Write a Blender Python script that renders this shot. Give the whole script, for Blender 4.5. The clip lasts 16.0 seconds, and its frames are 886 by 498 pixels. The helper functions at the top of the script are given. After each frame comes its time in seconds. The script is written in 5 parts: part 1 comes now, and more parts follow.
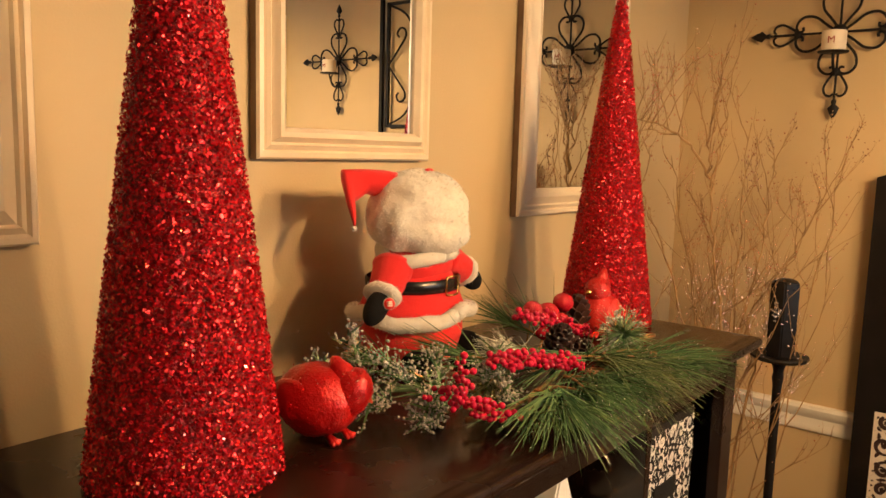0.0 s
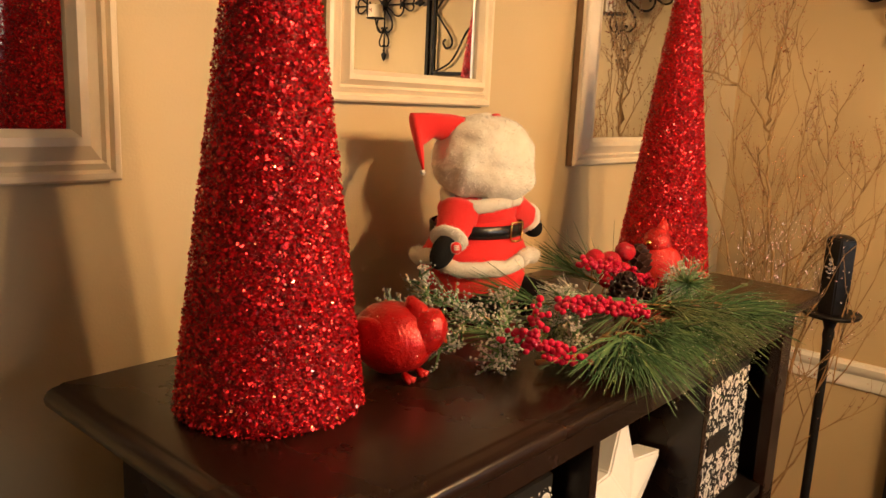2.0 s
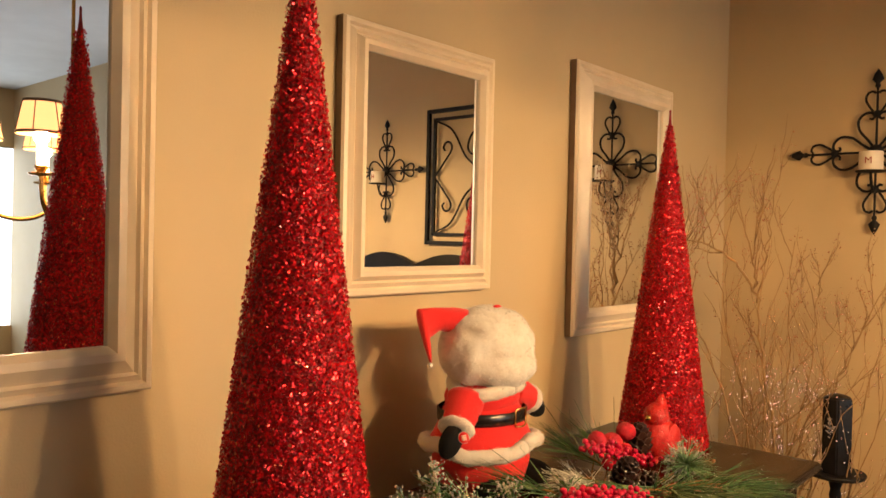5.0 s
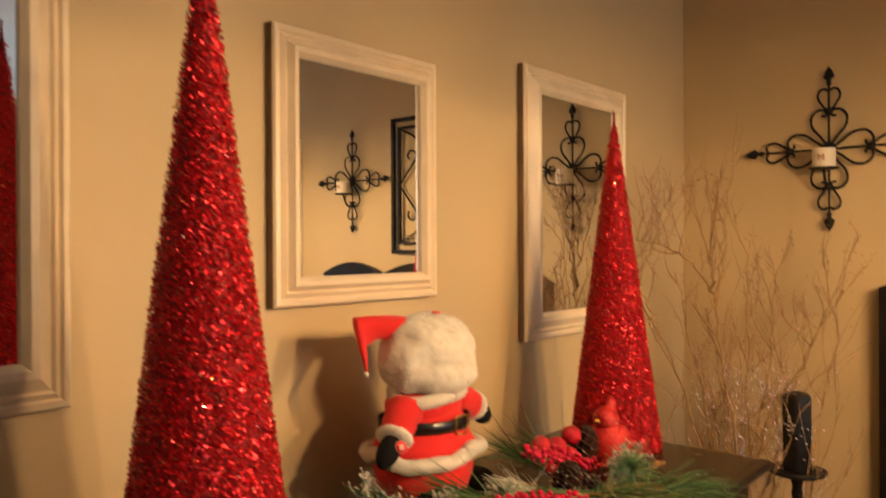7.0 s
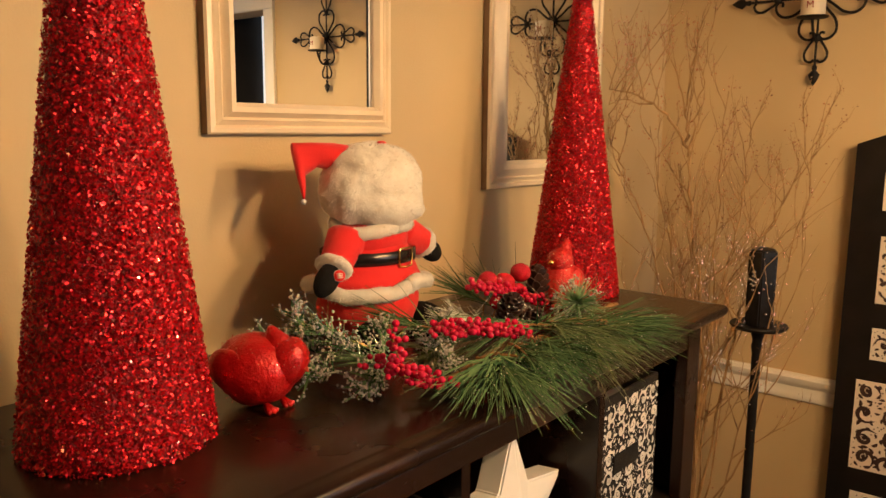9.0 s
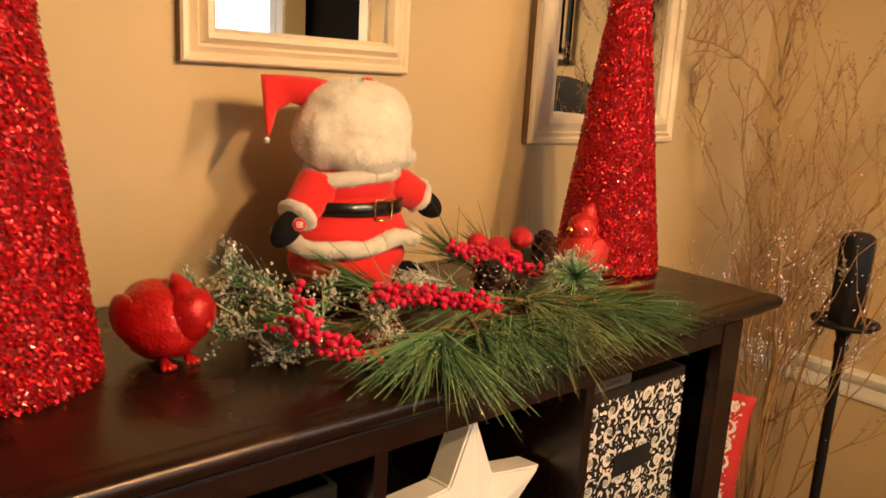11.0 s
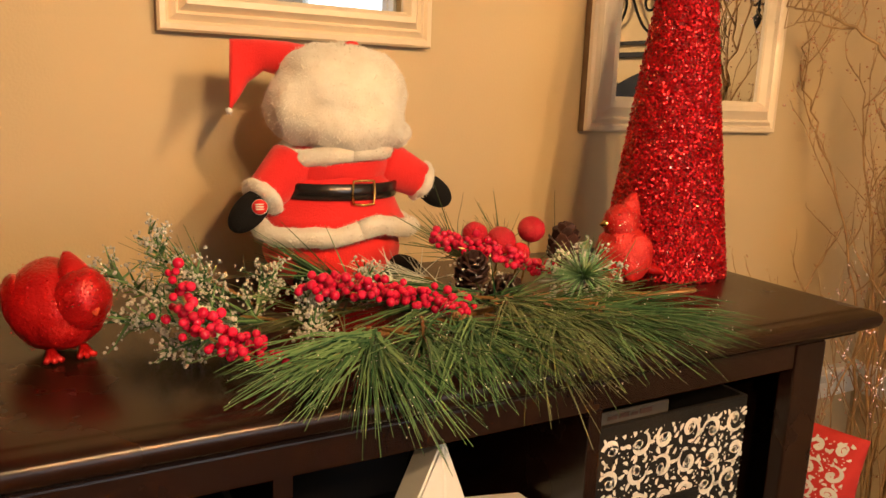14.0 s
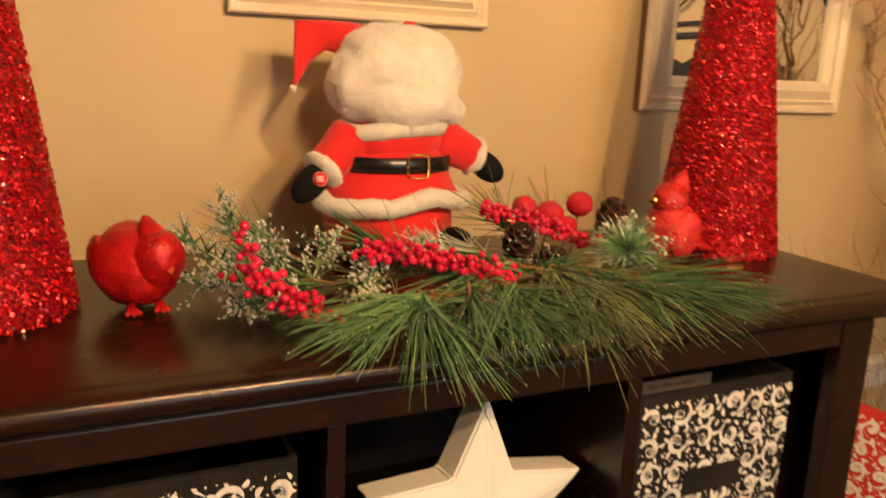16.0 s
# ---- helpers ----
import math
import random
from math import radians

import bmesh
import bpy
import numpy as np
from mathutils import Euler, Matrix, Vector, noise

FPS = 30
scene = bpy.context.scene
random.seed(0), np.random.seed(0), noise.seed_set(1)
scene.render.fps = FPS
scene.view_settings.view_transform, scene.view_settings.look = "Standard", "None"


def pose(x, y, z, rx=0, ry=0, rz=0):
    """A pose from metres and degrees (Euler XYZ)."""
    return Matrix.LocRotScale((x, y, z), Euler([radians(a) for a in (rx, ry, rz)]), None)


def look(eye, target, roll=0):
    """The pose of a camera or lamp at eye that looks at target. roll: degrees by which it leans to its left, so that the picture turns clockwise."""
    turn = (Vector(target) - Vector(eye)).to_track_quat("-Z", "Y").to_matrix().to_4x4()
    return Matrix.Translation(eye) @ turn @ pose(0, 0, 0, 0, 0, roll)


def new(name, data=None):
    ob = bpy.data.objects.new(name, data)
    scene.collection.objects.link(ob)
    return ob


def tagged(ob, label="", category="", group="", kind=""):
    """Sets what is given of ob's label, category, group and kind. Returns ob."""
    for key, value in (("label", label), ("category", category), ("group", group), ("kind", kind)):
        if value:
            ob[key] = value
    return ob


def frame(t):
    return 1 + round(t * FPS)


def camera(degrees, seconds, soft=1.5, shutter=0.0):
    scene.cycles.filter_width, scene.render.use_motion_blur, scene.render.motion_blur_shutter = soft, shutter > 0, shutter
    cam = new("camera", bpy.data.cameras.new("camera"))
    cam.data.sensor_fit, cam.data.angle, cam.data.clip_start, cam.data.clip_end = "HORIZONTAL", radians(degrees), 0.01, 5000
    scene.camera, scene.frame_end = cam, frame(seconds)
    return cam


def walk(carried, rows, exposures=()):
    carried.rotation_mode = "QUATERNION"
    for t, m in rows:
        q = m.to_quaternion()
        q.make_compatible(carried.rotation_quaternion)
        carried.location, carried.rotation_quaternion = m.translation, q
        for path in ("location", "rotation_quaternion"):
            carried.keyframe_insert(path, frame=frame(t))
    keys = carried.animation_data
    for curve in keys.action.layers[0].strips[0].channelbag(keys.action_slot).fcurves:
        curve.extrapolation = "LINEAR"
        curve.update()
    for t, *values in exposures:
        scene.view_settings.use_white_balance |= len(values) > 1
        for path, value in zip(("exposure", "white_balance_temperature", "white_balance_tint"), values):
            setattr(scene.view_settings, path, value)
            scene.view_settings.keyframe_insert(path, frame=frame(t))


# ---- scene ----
cam = camera(60.0, 16.0, shutter=0.5)
PATH = [
    (0, (0.03, 0.018, 1.497), (-1.22, 1.558, 1.243), 1.6),
    (0.5, (0.023, 0.01, 1.508), (-1.236, 1.541, 1.239), 0.5),
    (1, (0.013, -0.002, 1.508), (-1.267, 1.51, 1.236), 0.7),
    (1.5, (0.002, -0.008, 1.492), (-1.292, 1.477, 1.146), 1.8),
    (2, (-0.006, -0.022, 1.486), (-1.299, 1.456, 1.105), 2.6),
    (2.5, (-0.025, -0.032, 1.504), (-1.361, 1.422, 1.185), 1.8),
    (3, (-0.024, -0.028, 1.513), (-1.343, 1.449, 1.228), 1.2),
    (3.5, (-0.024, -0.049, 1.537), (-1.323, 1.457, 1.324), 2.0),
    (4, (0.009, -0.065, 1.544), (-1.313, 1.43, 1.411), 1.0),
    (4.5, (0.017, -0.077, 1.571), (-1.304, 1.423, 1.489), 1.5),
    (4.7, (0.021, -0.08, 1.576), (-1.301, 1.419, 1.518), 1.5),
    (6.8, (0.073, -0.039, 1.584), (-1.242, 1.468, 1.617), -0.4),
    (7, (0.079, -0.017, 1.574), (-1.218, 1.506, 1.569), -0.3),
    (7.5, (0.098, 0.029, 1.552), (-1.168, 1.575, 1.469), -0.9),
    (8, (0.108, 0.042, 1.523), (-1.136, 1.598, 1.337), -0.5),
    (8.5, (0.093, 0.051, 1.5), (-1.146, 1.596, 1.222), 0.4),
    (8.7, (0.098, 0.057, 1.492), (-1.151, 1.591, 1.194), 0.4),
    (10.8, (0.149, 0.279, 1.483), (-1.313, 1.584, 1.085), 3.1),
    (11, (0.159, 0.316, 1.471), (-1.327, 1.584, 1.042), 3.2),
    (11.5, (0.133, 0.399, 1.443), (-1.425, 1.587, 1.041), 2.5),
    (12, (0.136, 0.466, 1.425), (-1.471, 1.58, 1.003), 3.0),
    (12.5, (0.143, 0.512, 1.428), (-1.526, 1.542, 1.035), 2.1),
    (13, (0.145, 0.537, 1.422), (-1.529, 1.545, 0.999), 2.9),
    (13.5, (0.138, 0.547, 1.419), (-1.553, 1.53, 1.002), 2.3),
    (14, (0.146, 0.566, 1.414), (-1.559, 1.531, 1.012), 2.2),
    (14.5, (0.143, 0.587, 1.409), (-1.613, 1.445, 0.986), 3.0),
    (15, (0.153, 0.599, 1.417), (-1.632, 1.397, 0.997), 2.7),
    (15.5, (0.159, 0.589, 1.424), (-1.656, 1.314, 1.001), 3.4),
    (16, (0.19, 0.559, 1.41), (-1.578, 1.377, 0.958), 2.2),
]
walk(cam, [(t, look(eye, target, roll)) for t, eye, target, roll in PATH], exposures=((0.0, 0.30), (4.5, 0.32), (7.0, 0.10), (8.5, 0.08), (11.0, 0.24), (13.5, 0.20), (16.0, 0.22)))

# ---- world and lights ----
world = bpy.data.worlds.new("world")
scene.world = world
world.use_nodes = True
sky = world.node_tree.nodes.new("ShaderNodeTexSky")
sky.sky_type, sky.sun_disc, sky.sun_elevation, sky.sun_rotation = "NISHITA", False, radians(30), radians(120)
world.node_tree.links.new(sky.outputs[0], world.node_tree.nodes["Background"].inputs[0])
world.node_tree.nodes["Background"].inputs[1].default_value = 0.1
WARM = (1.0, 0.64, 0.31)
LAMP_WATTS, WINDOW_WATTS = 28.0, 24.0
scene.view_settings.exposure = 0.0


def area_lamp(name, m, sx, sy, watts, colour):
    data = bpy.data.lights.new(name, "AREA")
    data.shape, data.size, data.size_y, data.energy, data.color = "RECTANGLE", sx, sy, watts, colour
    ob = new(name, data)
    ob.matrix_world = m
    return ob


# ---- plan ----
WALL, FAR, NEAR, EAST, HIGH = -0.938, 2.382, -3.2, 5.2, 2.75
TOP = 1.165

# ---- materials ----


def material(name, colour, rough=0.6, metal=0.0, second=None, scale=6.0, bump=0.0, fine=120.0, island=0.0, objects=0.0, sheen=0.0, coat=0.0):
    """A principled material whose colour wanders to second over a coarse noise, with fine relief."""
    m = bpy.data.materials.new(name)
    m.use_nodes = True
    t = m.node_tree
    n, l = t.nodes, t.links
    b = n["Principled BSDF"]
    b.inputs["Roughness"].default_value, b.inputs["Metallic"].default_value = rough, metal
    b.inputs["Sheen Weight"].default_value, b.inputs["Coat Weight"].default_value = sheen, coat
    co = n.new("ShaderNodeTexCoord")
    coarse = n.new("ShaderNodeTexNoise")
    coarse.inputs["Scale"].default_value, coarse.inputs["Detail"].default_value = scale, 6.0
    l.new(co.outputs["Object"], coarse.inputs["Vector"])
    mix = n.new("ShaderNodeMix")
    mix.data_type = "RGBA"
    mix.inputs[6].default_value = (*colour, 1)
    mix.inputs[7].default_value = (*(second or [c * 0.82 for c in colour]), 1)
    factor = coarse.outputs["Fac"]
    if island or objects:
        info = n.new("ShaderNodeNewGeometry" if island else "ShaderNodeObjectInfo")
        factor = info.outputs["Random Per Island" if island else "Random"]
    else:
        ramp = n.new("ShaderNodeMapRange")
        ramp.inputs[1].default_value, ramp.inputs[2].default_value = 0.35, 0.65
        l.new(factor, ramp.inputs[0])
        factor = ramp.outputs[0]
    l.new(factor, mix.inputs[0])
    l.new(mix.outputs[2], b.inputs["Base Color"])
    vary = n.new("ShaderNodeMapRange")
    vary.inputs[3].default_value, vary.inputs[4].default_value = max(rough - 0.08, 0.02), min(rough + 0.08, 1)
    l.new(coarse.outputs["Fac"], vary.inputs[0])
    l.new(vary.outputs[0], b.inputs["Roughness"])
    if bump:
        grain = n.new("ShaderNodeTexNoise")
        grain.inputs["Scale"].default_value, grain.inputs["Detail"].default_value = fine, 4.0
        l.new(co.outputs["Object"], grain.inputs["Vector"])
        bm_ = n.new("ShaderNodeBump")
        bm_.inputs["Strength"].default_value, bm_.inputs["Distance"].default_value = bump, 0.004
        l.new(grain.outputs["Fac"], bm_.inputs["Height"])
        l.new(bm_.outputs["Normal"], b.inputs["Normal"])
    return m


def glow(name, colour, strength):
    m = bpy.data.materials.new(name)
    m.use_nodes = True
    b = m.node_tree.nodes["Principled BSDF"]
    b.inputs["Base Color"].default_value = (*colour, 1)
    b.inputs["Emission Color"].default_value = (*colour, 1)
    b.inputs["Emission Strength"].default_value = strength
    return m


WALL_PAINT = material("wall_paint", (0.555, 0.418, 0.236), 0.62, second=(0.525, 0.392, 0.218), scale=2.5, bump=0.12, fine=260)
CEILING_PAINT = material("ceiling_paint", (0.72, 0.71, 0.68), 0.8, second=(0.77, 0.76, 0.73), bump=0.2, fine=180)
TRIM_PAINT = material("trim_paint", (0.80, 0.76, 0.68), 0.35, second=(0.77, 0.73, 0.65), scale=9)
FRAME_PAINT = material("frame_paint", (0.76, 0.63, 0.45), 0.36, second=(0.70, 0.57, 0.40), scale=14, bump=0.06, fine=90)
FRAME_SIDE = material("frame_side", (0.20, 0.13, 0.08), 0.7, second=(0.15, 0.09, 0.05), scale=20)
CARPET = material("carpet", (0.16, 0.12, 0.085), 0.95, second=(0.13, 0.095, 0.065), scale=8, bump=0.8, fine=400)
ESPRESSO = material("espresso_wood", (0.011, 0.0042, 0.0025), 0.27, second=(0.016, 0.0062, 0.0035), scale=5, bump=0.03, fine=60)
# duller espresso, its colour darkened to give the cubbies their inner shade
ESPRESSO_SHADED = material("espresso_cubby_shade", (0.004, 0.0022, 0.0016), 0.5, second=(0.006, 0.0035, 0.0025), scale=5)
for m in (ESPRESSO, ESPRESSO_SHADED):
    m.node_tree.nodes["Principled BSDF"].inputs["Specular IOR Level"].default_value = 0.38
IRON = material("black_iron", (0.008, 0.007, 0.007), 0.55, metal=0.1, second=(0.013, 0.011, 0.010), scale=60, bump=0.2, fine=200)
BLACK_PAINT = material("black_paint", (0.008, 0.007, 0.006), 0.38, second=(0.013, 0.01, 0.009), scale=12)
BLACK_WAX = material("black_wax", (0.007, 0.006, 0.006), 0.3, second=(0.012, 0.01, 0.01), scale=40, bump=0.2, fine=300)
IVORY_WAX = material("ivory_wax", (0.75, 0.66, 0.52), 0.5, second=(0.70, 0.60, 0.46), scale=30)
LETTER_RED = material("letter_red", (0.35, 0.05, 0.03), 0.6)
MIRROR = material("mirror_silver", (0.84, 0.88, 0.93), 0.01, metal=1.0, second=(0.83, 0.87, 0.92))
for node in MIRROR.node_tree.nodes:
    if node.type == "MAP_RANGE" and node.inputs[3].default_value >= 0.0:
        node.inputs[3].default_value, node.inputs[4].default_value = (0.0, 0.008) if node.inputs[4].default_value < 0.5 else (0.0, 1.0)
CONE_CORE = material("cone_core", (0.34, 0.006, 0.012), 0.5, metal=0.2, second=(0.20, 0.004, 0.008), scale=90, bump=1.0, fine=300)
SEQUIN = material("red_sequin", (0.34, 0.004, 0.010), 0.32, metal=0.55, second=(0.82, 0.012, 0.025), island=1)
SEQUIN_BRIGHT = material("bright_sequin", (0.95, 0.12, 0.08), 0.12, metal=1.0, second=(0.98, 0.42, 0.30), island=1)
RED_PLUSH = material("red_plush", (0.70, 0.014, 0.012), 0.85, second=(0.62, 0.010, 0.010), scale=14, bump=0.4, fine=500, sheen=0.15)
WHITE_FUR = material("white_fur", (0.72, 0.68, 0.59), 0.95, second=(0.66, 0.60, 0.50), scale=35, bump=0.25, fine=400, sheen=0.4)
BLACK_FELT = material("black_felt", (0.005, 0.005, 0.005), 0.9, second=(0.008, 0.007, 0.007), scale=40, bump=0.4, fine=500)
BLACK_VINYL = material("black_vinyl", (0.008, 0.007, 0.007), 0.25, second=(0.012, 0.01, 0.01))
GOLD = material("gold_metal", (0.75, 0.48, 0.16), 0.25, metal=1.0, second=(0.65, 0.40, 0.12))
GLITTER_RED = material("glitter_red", (0.62, 0.025, 0.018), 0.4, metal=0.15, second=(0.48, 0.012, 0.012), scale=40, bump=0.6, fine=350)
DEEP_RED = material("deep_red_feather", (0.52, 0.010, 0.010), 0.30, metal=0.25, second=(0.36, 0.006, 0.007), scale=50, bump=0.35, fine=260)
SPARK = material("spark_flake", (0.95, 0.85, 0.75), 0.12, metal=1.0, second=(0.9, 0.5, 0.4), island=1)
WHITE_WOOD = material("white_star_paint", (0.80, 0.78, 0.74), 0.5, second=(0.75, 0.73, 0.69), scale=12, bump=0.05, fine=80)
BLACK_CLOTH = material("black_cloth", (0.010, 0.009, 0.009), 0.85, second=(0.016, 0.015, 0.014), scale=30, bump=0.5, fine=600)
CREAM_PRINT = material("cream_print", (0.78, 0.75, 0.70), 0.85, second=(0.70, 0.67, 0.62), scale=30, bump=0.3, fine=600)
for m in (BLACK_FELT, BLACK_CLOTH, IRON, BLACK_PAINT, BLACK_WAX):
    m.node_tree.nodes["Principled BSDF"].inputs["Specular IOR Level"].default_value = 0.2
RED_CLOTH = material("red_cloth", (0.62, 0.035, 0.03), 0.85, second=(0.55, 0.028, 0.025), scale=20, bump=0.4, fine=600)
PANEL_WHITE = material("panel_white", (0.78, 0.70, 0.60), 0.6, second=(0.73, 0.65, 0.55), scale=15)
PRINT_DARK = material("print_dark", (0.05, 0.02, 0.015), 0.6, second=(0.03, 0.012, 0.01), scale=20)
BARK = material("branch_bark", (0.42, 0.25, 0.10), 0.5, second=(0.24, 0.14, 0.055), scale=30, bump=0.5, fine=200)
SHADE_CLOTH = glow("lit_shade", (1.0, 0.46, 0.16), 1.7)
BULB = glow("lit_bulb", (1.0, 0.80, 0.52), 14.0)
DAY = glow("day_backdrop", (0.88, 0.94, 1.0), 0.85)
# near-black colour that stands for the passage's darkness
PASSAGE_SHADE = material("passage_shade", (0.02, 0.018, 0.017), 0.9)
CLOTH_WHITE = material("white_linen", (0.78, 0.76, 0.72), 0.85, second=(0.73, 0.71, 0.67), bump=0.3, fine=500)

# ---- mesh helpers ----


def mesh_of(name, bm, mats, smooth=False, angle=None):
    me = bpy.data.meshes.new(name)
    bm.to_mesh(me)
    bm.free()
    for m in mats if isinstance(mats, (list, tuple)) else (mats,):
        me.materials.append(m)
    if smooth:
        me.shade_smooth()
        if angle:
            me.set_sharp_from_angle(angle=radians(angle))
    return me


def part(name, bm, mats, parent=None, label="", smooth=False, angle=None, m=None, kind=""):
    ob = new(name, mesh_of(name, bm, mats, smooth, angle) if isinstance(bm, bmesh.types.BMesh) else bm)
    ob.parent = parent
    if m:
        ob.matrix_basis = m
    return tagged(ob, label, "", "", kind)


def thing(name, label, category, group="", at=None, kind=""):
    ob = new(name)
    ob.empty_display_size = 0.05
    if at:
        ob.matrix_basis = at
    return tagged(ob, label, category, group, kind)


def box(bm, lo, hi, bevel=0.0, mat=0):
    r = bmesh.ops.create_cube(bm, size=1.0)["verts"]
    for v in r:
        v.co = Vector([lo[k] + (v.co[k] + 0.5) * (hi[k] - lo[k]) for k in range(3)])
    faces = {fc for v in r for fc in v.link_faces}
    for fc in faces:
        fc.material_index = mat
    if bevel:
        edges = {e for v in r for e in v.link_edges}
        bmesh.ops.bevel(bm, geom=list(edges), offset=bevel, segments=2, affect="EDGES", profile=0.7)
    return bm


def boxed(lo, hi, bevel=0.0):
    return box(bmesh.new(), lo, hi, bevel)


def lathe(bm, profile, seg=32, mat=0, m=None):
    """Rings of (radius, height) joined round the z axis; a radius of 0 closes the end."""
    rings = []
    for r, z in profile:
        if r <= 1e-6:
            rings.append([bm.verts.new((m @ Vector((0, 0, z))) if m else (0, 0, z))])
        else:
            ring = []
            for k in range(seg):
                p = Vector((r * math.cos(2 * math.pi * k / seg), r * math.sin(2 * math.pi * k / seg), z))
                ring.append(bm.verts.new(m @ p if m else p))
            rings.append(ring)
    for a, b in zip(rings, rings[1:]):
        for k in range(seg):
            q = [a[k % len(a)], a[(k + 1) % len(a)], b[(k + 1) % len(b)], b[k % len(b)]]
            q = list(dict.fromkeys(q))
            if len(q) > 2:
                bm.faces.new(q).material_index = mat
    return bm


def smooth_line(points, steps=6):
    """A Catmull-Rom line through the points."""
    p = [Vector(q) for q in points]
    p = [2 * p[0] - p[1], *p, 2 * p[-1] - p[-2]]
    out = []
    for a, b, c, d in zip(p, p[1:], p[2:], p[3:]):
        for k in range(steps):
            t = k / steps
            out.append(0.5 * (2 * b + (c - a) * t + (2 * a - 5 * b + 4 * c - d) * t * t + (3 * b - a - 3 * c + d) * t ** 3))
    return [*out, p[-2]]


def tube(bm, points, radius, seg=8, mat=0, end=None):
    """A round bar along the points; the radius runs from radius to end."""
    pts = [Vector(q) for q in points]
    end = radius if end is None else end
    side = None
    rings = []
    for k, q in enumerate(pts):
        way = (pts[min(k + 1, len(pts) - 1)] - pts[max(k - 1, 0)]).normalized()
        if side is None:
            side = way.orthogonal().normalized()
        side = (side - way * side.dot(way)).normalized()
        other = way.cross(side)
        r = radius + (end - radius) * k / max(len(pts) - 1, 1)
        rings.append([bm.verts.new(q + r * (math.cos(a) * side + math.sin(a) * other)) for a in (2 * math.pi * j / seg for j in range(seg))])
    for a, b in zip(rings, rings[1:]):
        for j in range(seg):
            bm.faces.new((a[j], a[(j + 1) % seg], b[(j + 1) % seg], b[j])).material_index = mat
    for ring, turn in ((rings[0], -1), (rings[-1], 1)):
        bm.faces.new(ring[::turn]).material_index = mat
    return bm


def blob(bm, m, sub=3, mat=0, rough=0.0, freq=20.0, seed=0.0):
    """A rounded lump: an icosphere put through m, with noise relief along its normals."""
    vs = bmesh.ops.create_icosphere(bm, subdivisions=sub, radius=1.0)["verts"]
    fs = {fc for v in vs for fc in v.link_faces}
    for v in vs:
        q = m @ v.co
        if rough:
            n = (m.to_3x3().inverted().transposed() @ v.co).normalized()
            q += n * rough * (noise.fractal(q * freq + Vector((seed, seed, seed)), 0.8, 2.1, 4))
        v.co = q
    for fc in fs:
        fc.material_index, fc.smooth = mat, True
    return bm


def scaled(x, y, z, sx, sy, sz, rx=0, ry=0, rz=0):
    return pose(x, y, z, rx, ry, rz) @ Matrix.Diagonal((sx, sy, sz, 1))

# ---- the room ----
T = 0.12


def slab(name, lo, hi, mat, label, category):
    return tagged(part(name, boxed(lo, hi), mat), label, category, "", "structure")


slab("floor", (WALL - T, NEAR - T, -0.1), (EAST + T, FAR + T, 0.0), CARPET, "brown low-pile carpet floor", "floor")
slab("ceiling", (WALL - T, NEAR - T, HIGH), (EAST + T, FAR + T, HIGH + 0.1), CEILING_PAINT, "white painted ceiling", "ceiling")
slab("wall_west", (WALL - T, NEAR - T, 0), (WALL, FAR + T, HIGH), WALL_PAINT, "warm beige painted wall behind the sideboard", "wall")
slab("wall_south", (WALL, NEAR - T, 0), (EAST, NEAR, HIGH), WALL_PAINT, "warm beige painted wall", "wall")

DOOR0, DOOR1, DOORZ = 1.09, 1.82, 2.03
# opening for the glowing stand-in of a white door
WIN0, WIN1, WINZ0, WINZ1 = 1.97, 3.2, 0.9, 2.25
bm = bmesh.new()
box(bm, (WALL, FAR, 0), (DOOR0, FAR + T, HIGH))
box(bm, (DOOR0, FAR, DOORZ), (DOOR1, FAR + T, HIGH))
box(bm, (DOOR1, FAR, 0), (WIN0, FAR + T, HIGH))
box(bm, (WIN0, FAR, 0), (WIN1, FAR + T, WINZ0))
box(bm, (WIN0, FAR, WINZ1), (WIN1, FAR + T, HIGH))
box(bm, (WIN1, FAR, 0), (EAST, FAR + T, HIGH))
tagged(part("wall_north", bm, WALL_PAINT), "warm beige painted wall with a doorway", "wall", "", "structure")
E0, E1, EZ0, EZ1 = 0.4, 2.40, 0.75, 2.25
bm = bmesh.new()
box(bm, (EAST, NEAR, 0), (EAST + T, E0, HIGH))
box(bm, (EAST, E0, 0), (EAST + T, E1, EZ0))
box(bm, (EAST, E0, EZ1), (EAST + T, E1, HIGH))
box(bm, (EAST, E1, 0), (EAST + T, FAR, HIGH))
tagged(part("wall_east", bm, WALL_PAINT), "warm beige painted wall with a wide window", "wall", "", "structure")

# passage behind the doorway, its darkness put into near-black surfaces
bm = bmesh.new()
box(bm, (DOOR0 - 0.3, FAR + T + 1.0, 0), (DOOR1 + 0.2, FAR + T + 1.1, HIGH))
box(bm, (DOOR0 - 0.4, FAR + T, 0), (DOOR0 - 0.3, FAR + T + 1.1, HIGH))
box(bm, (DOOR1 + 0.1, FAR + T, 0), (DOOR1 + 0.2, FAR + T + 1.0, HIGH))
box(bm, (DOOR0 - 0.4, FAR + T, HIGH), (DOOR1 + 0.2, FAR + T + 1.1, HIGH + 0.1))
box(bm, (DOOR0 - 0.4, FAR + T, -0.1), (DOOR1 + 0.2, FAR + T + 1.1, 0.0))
tagged(part("wall_passage", bm, PASSAGE_SHADE), "passage behind the open doorway, walls coloured near black as shade", "wall", "", "structure")


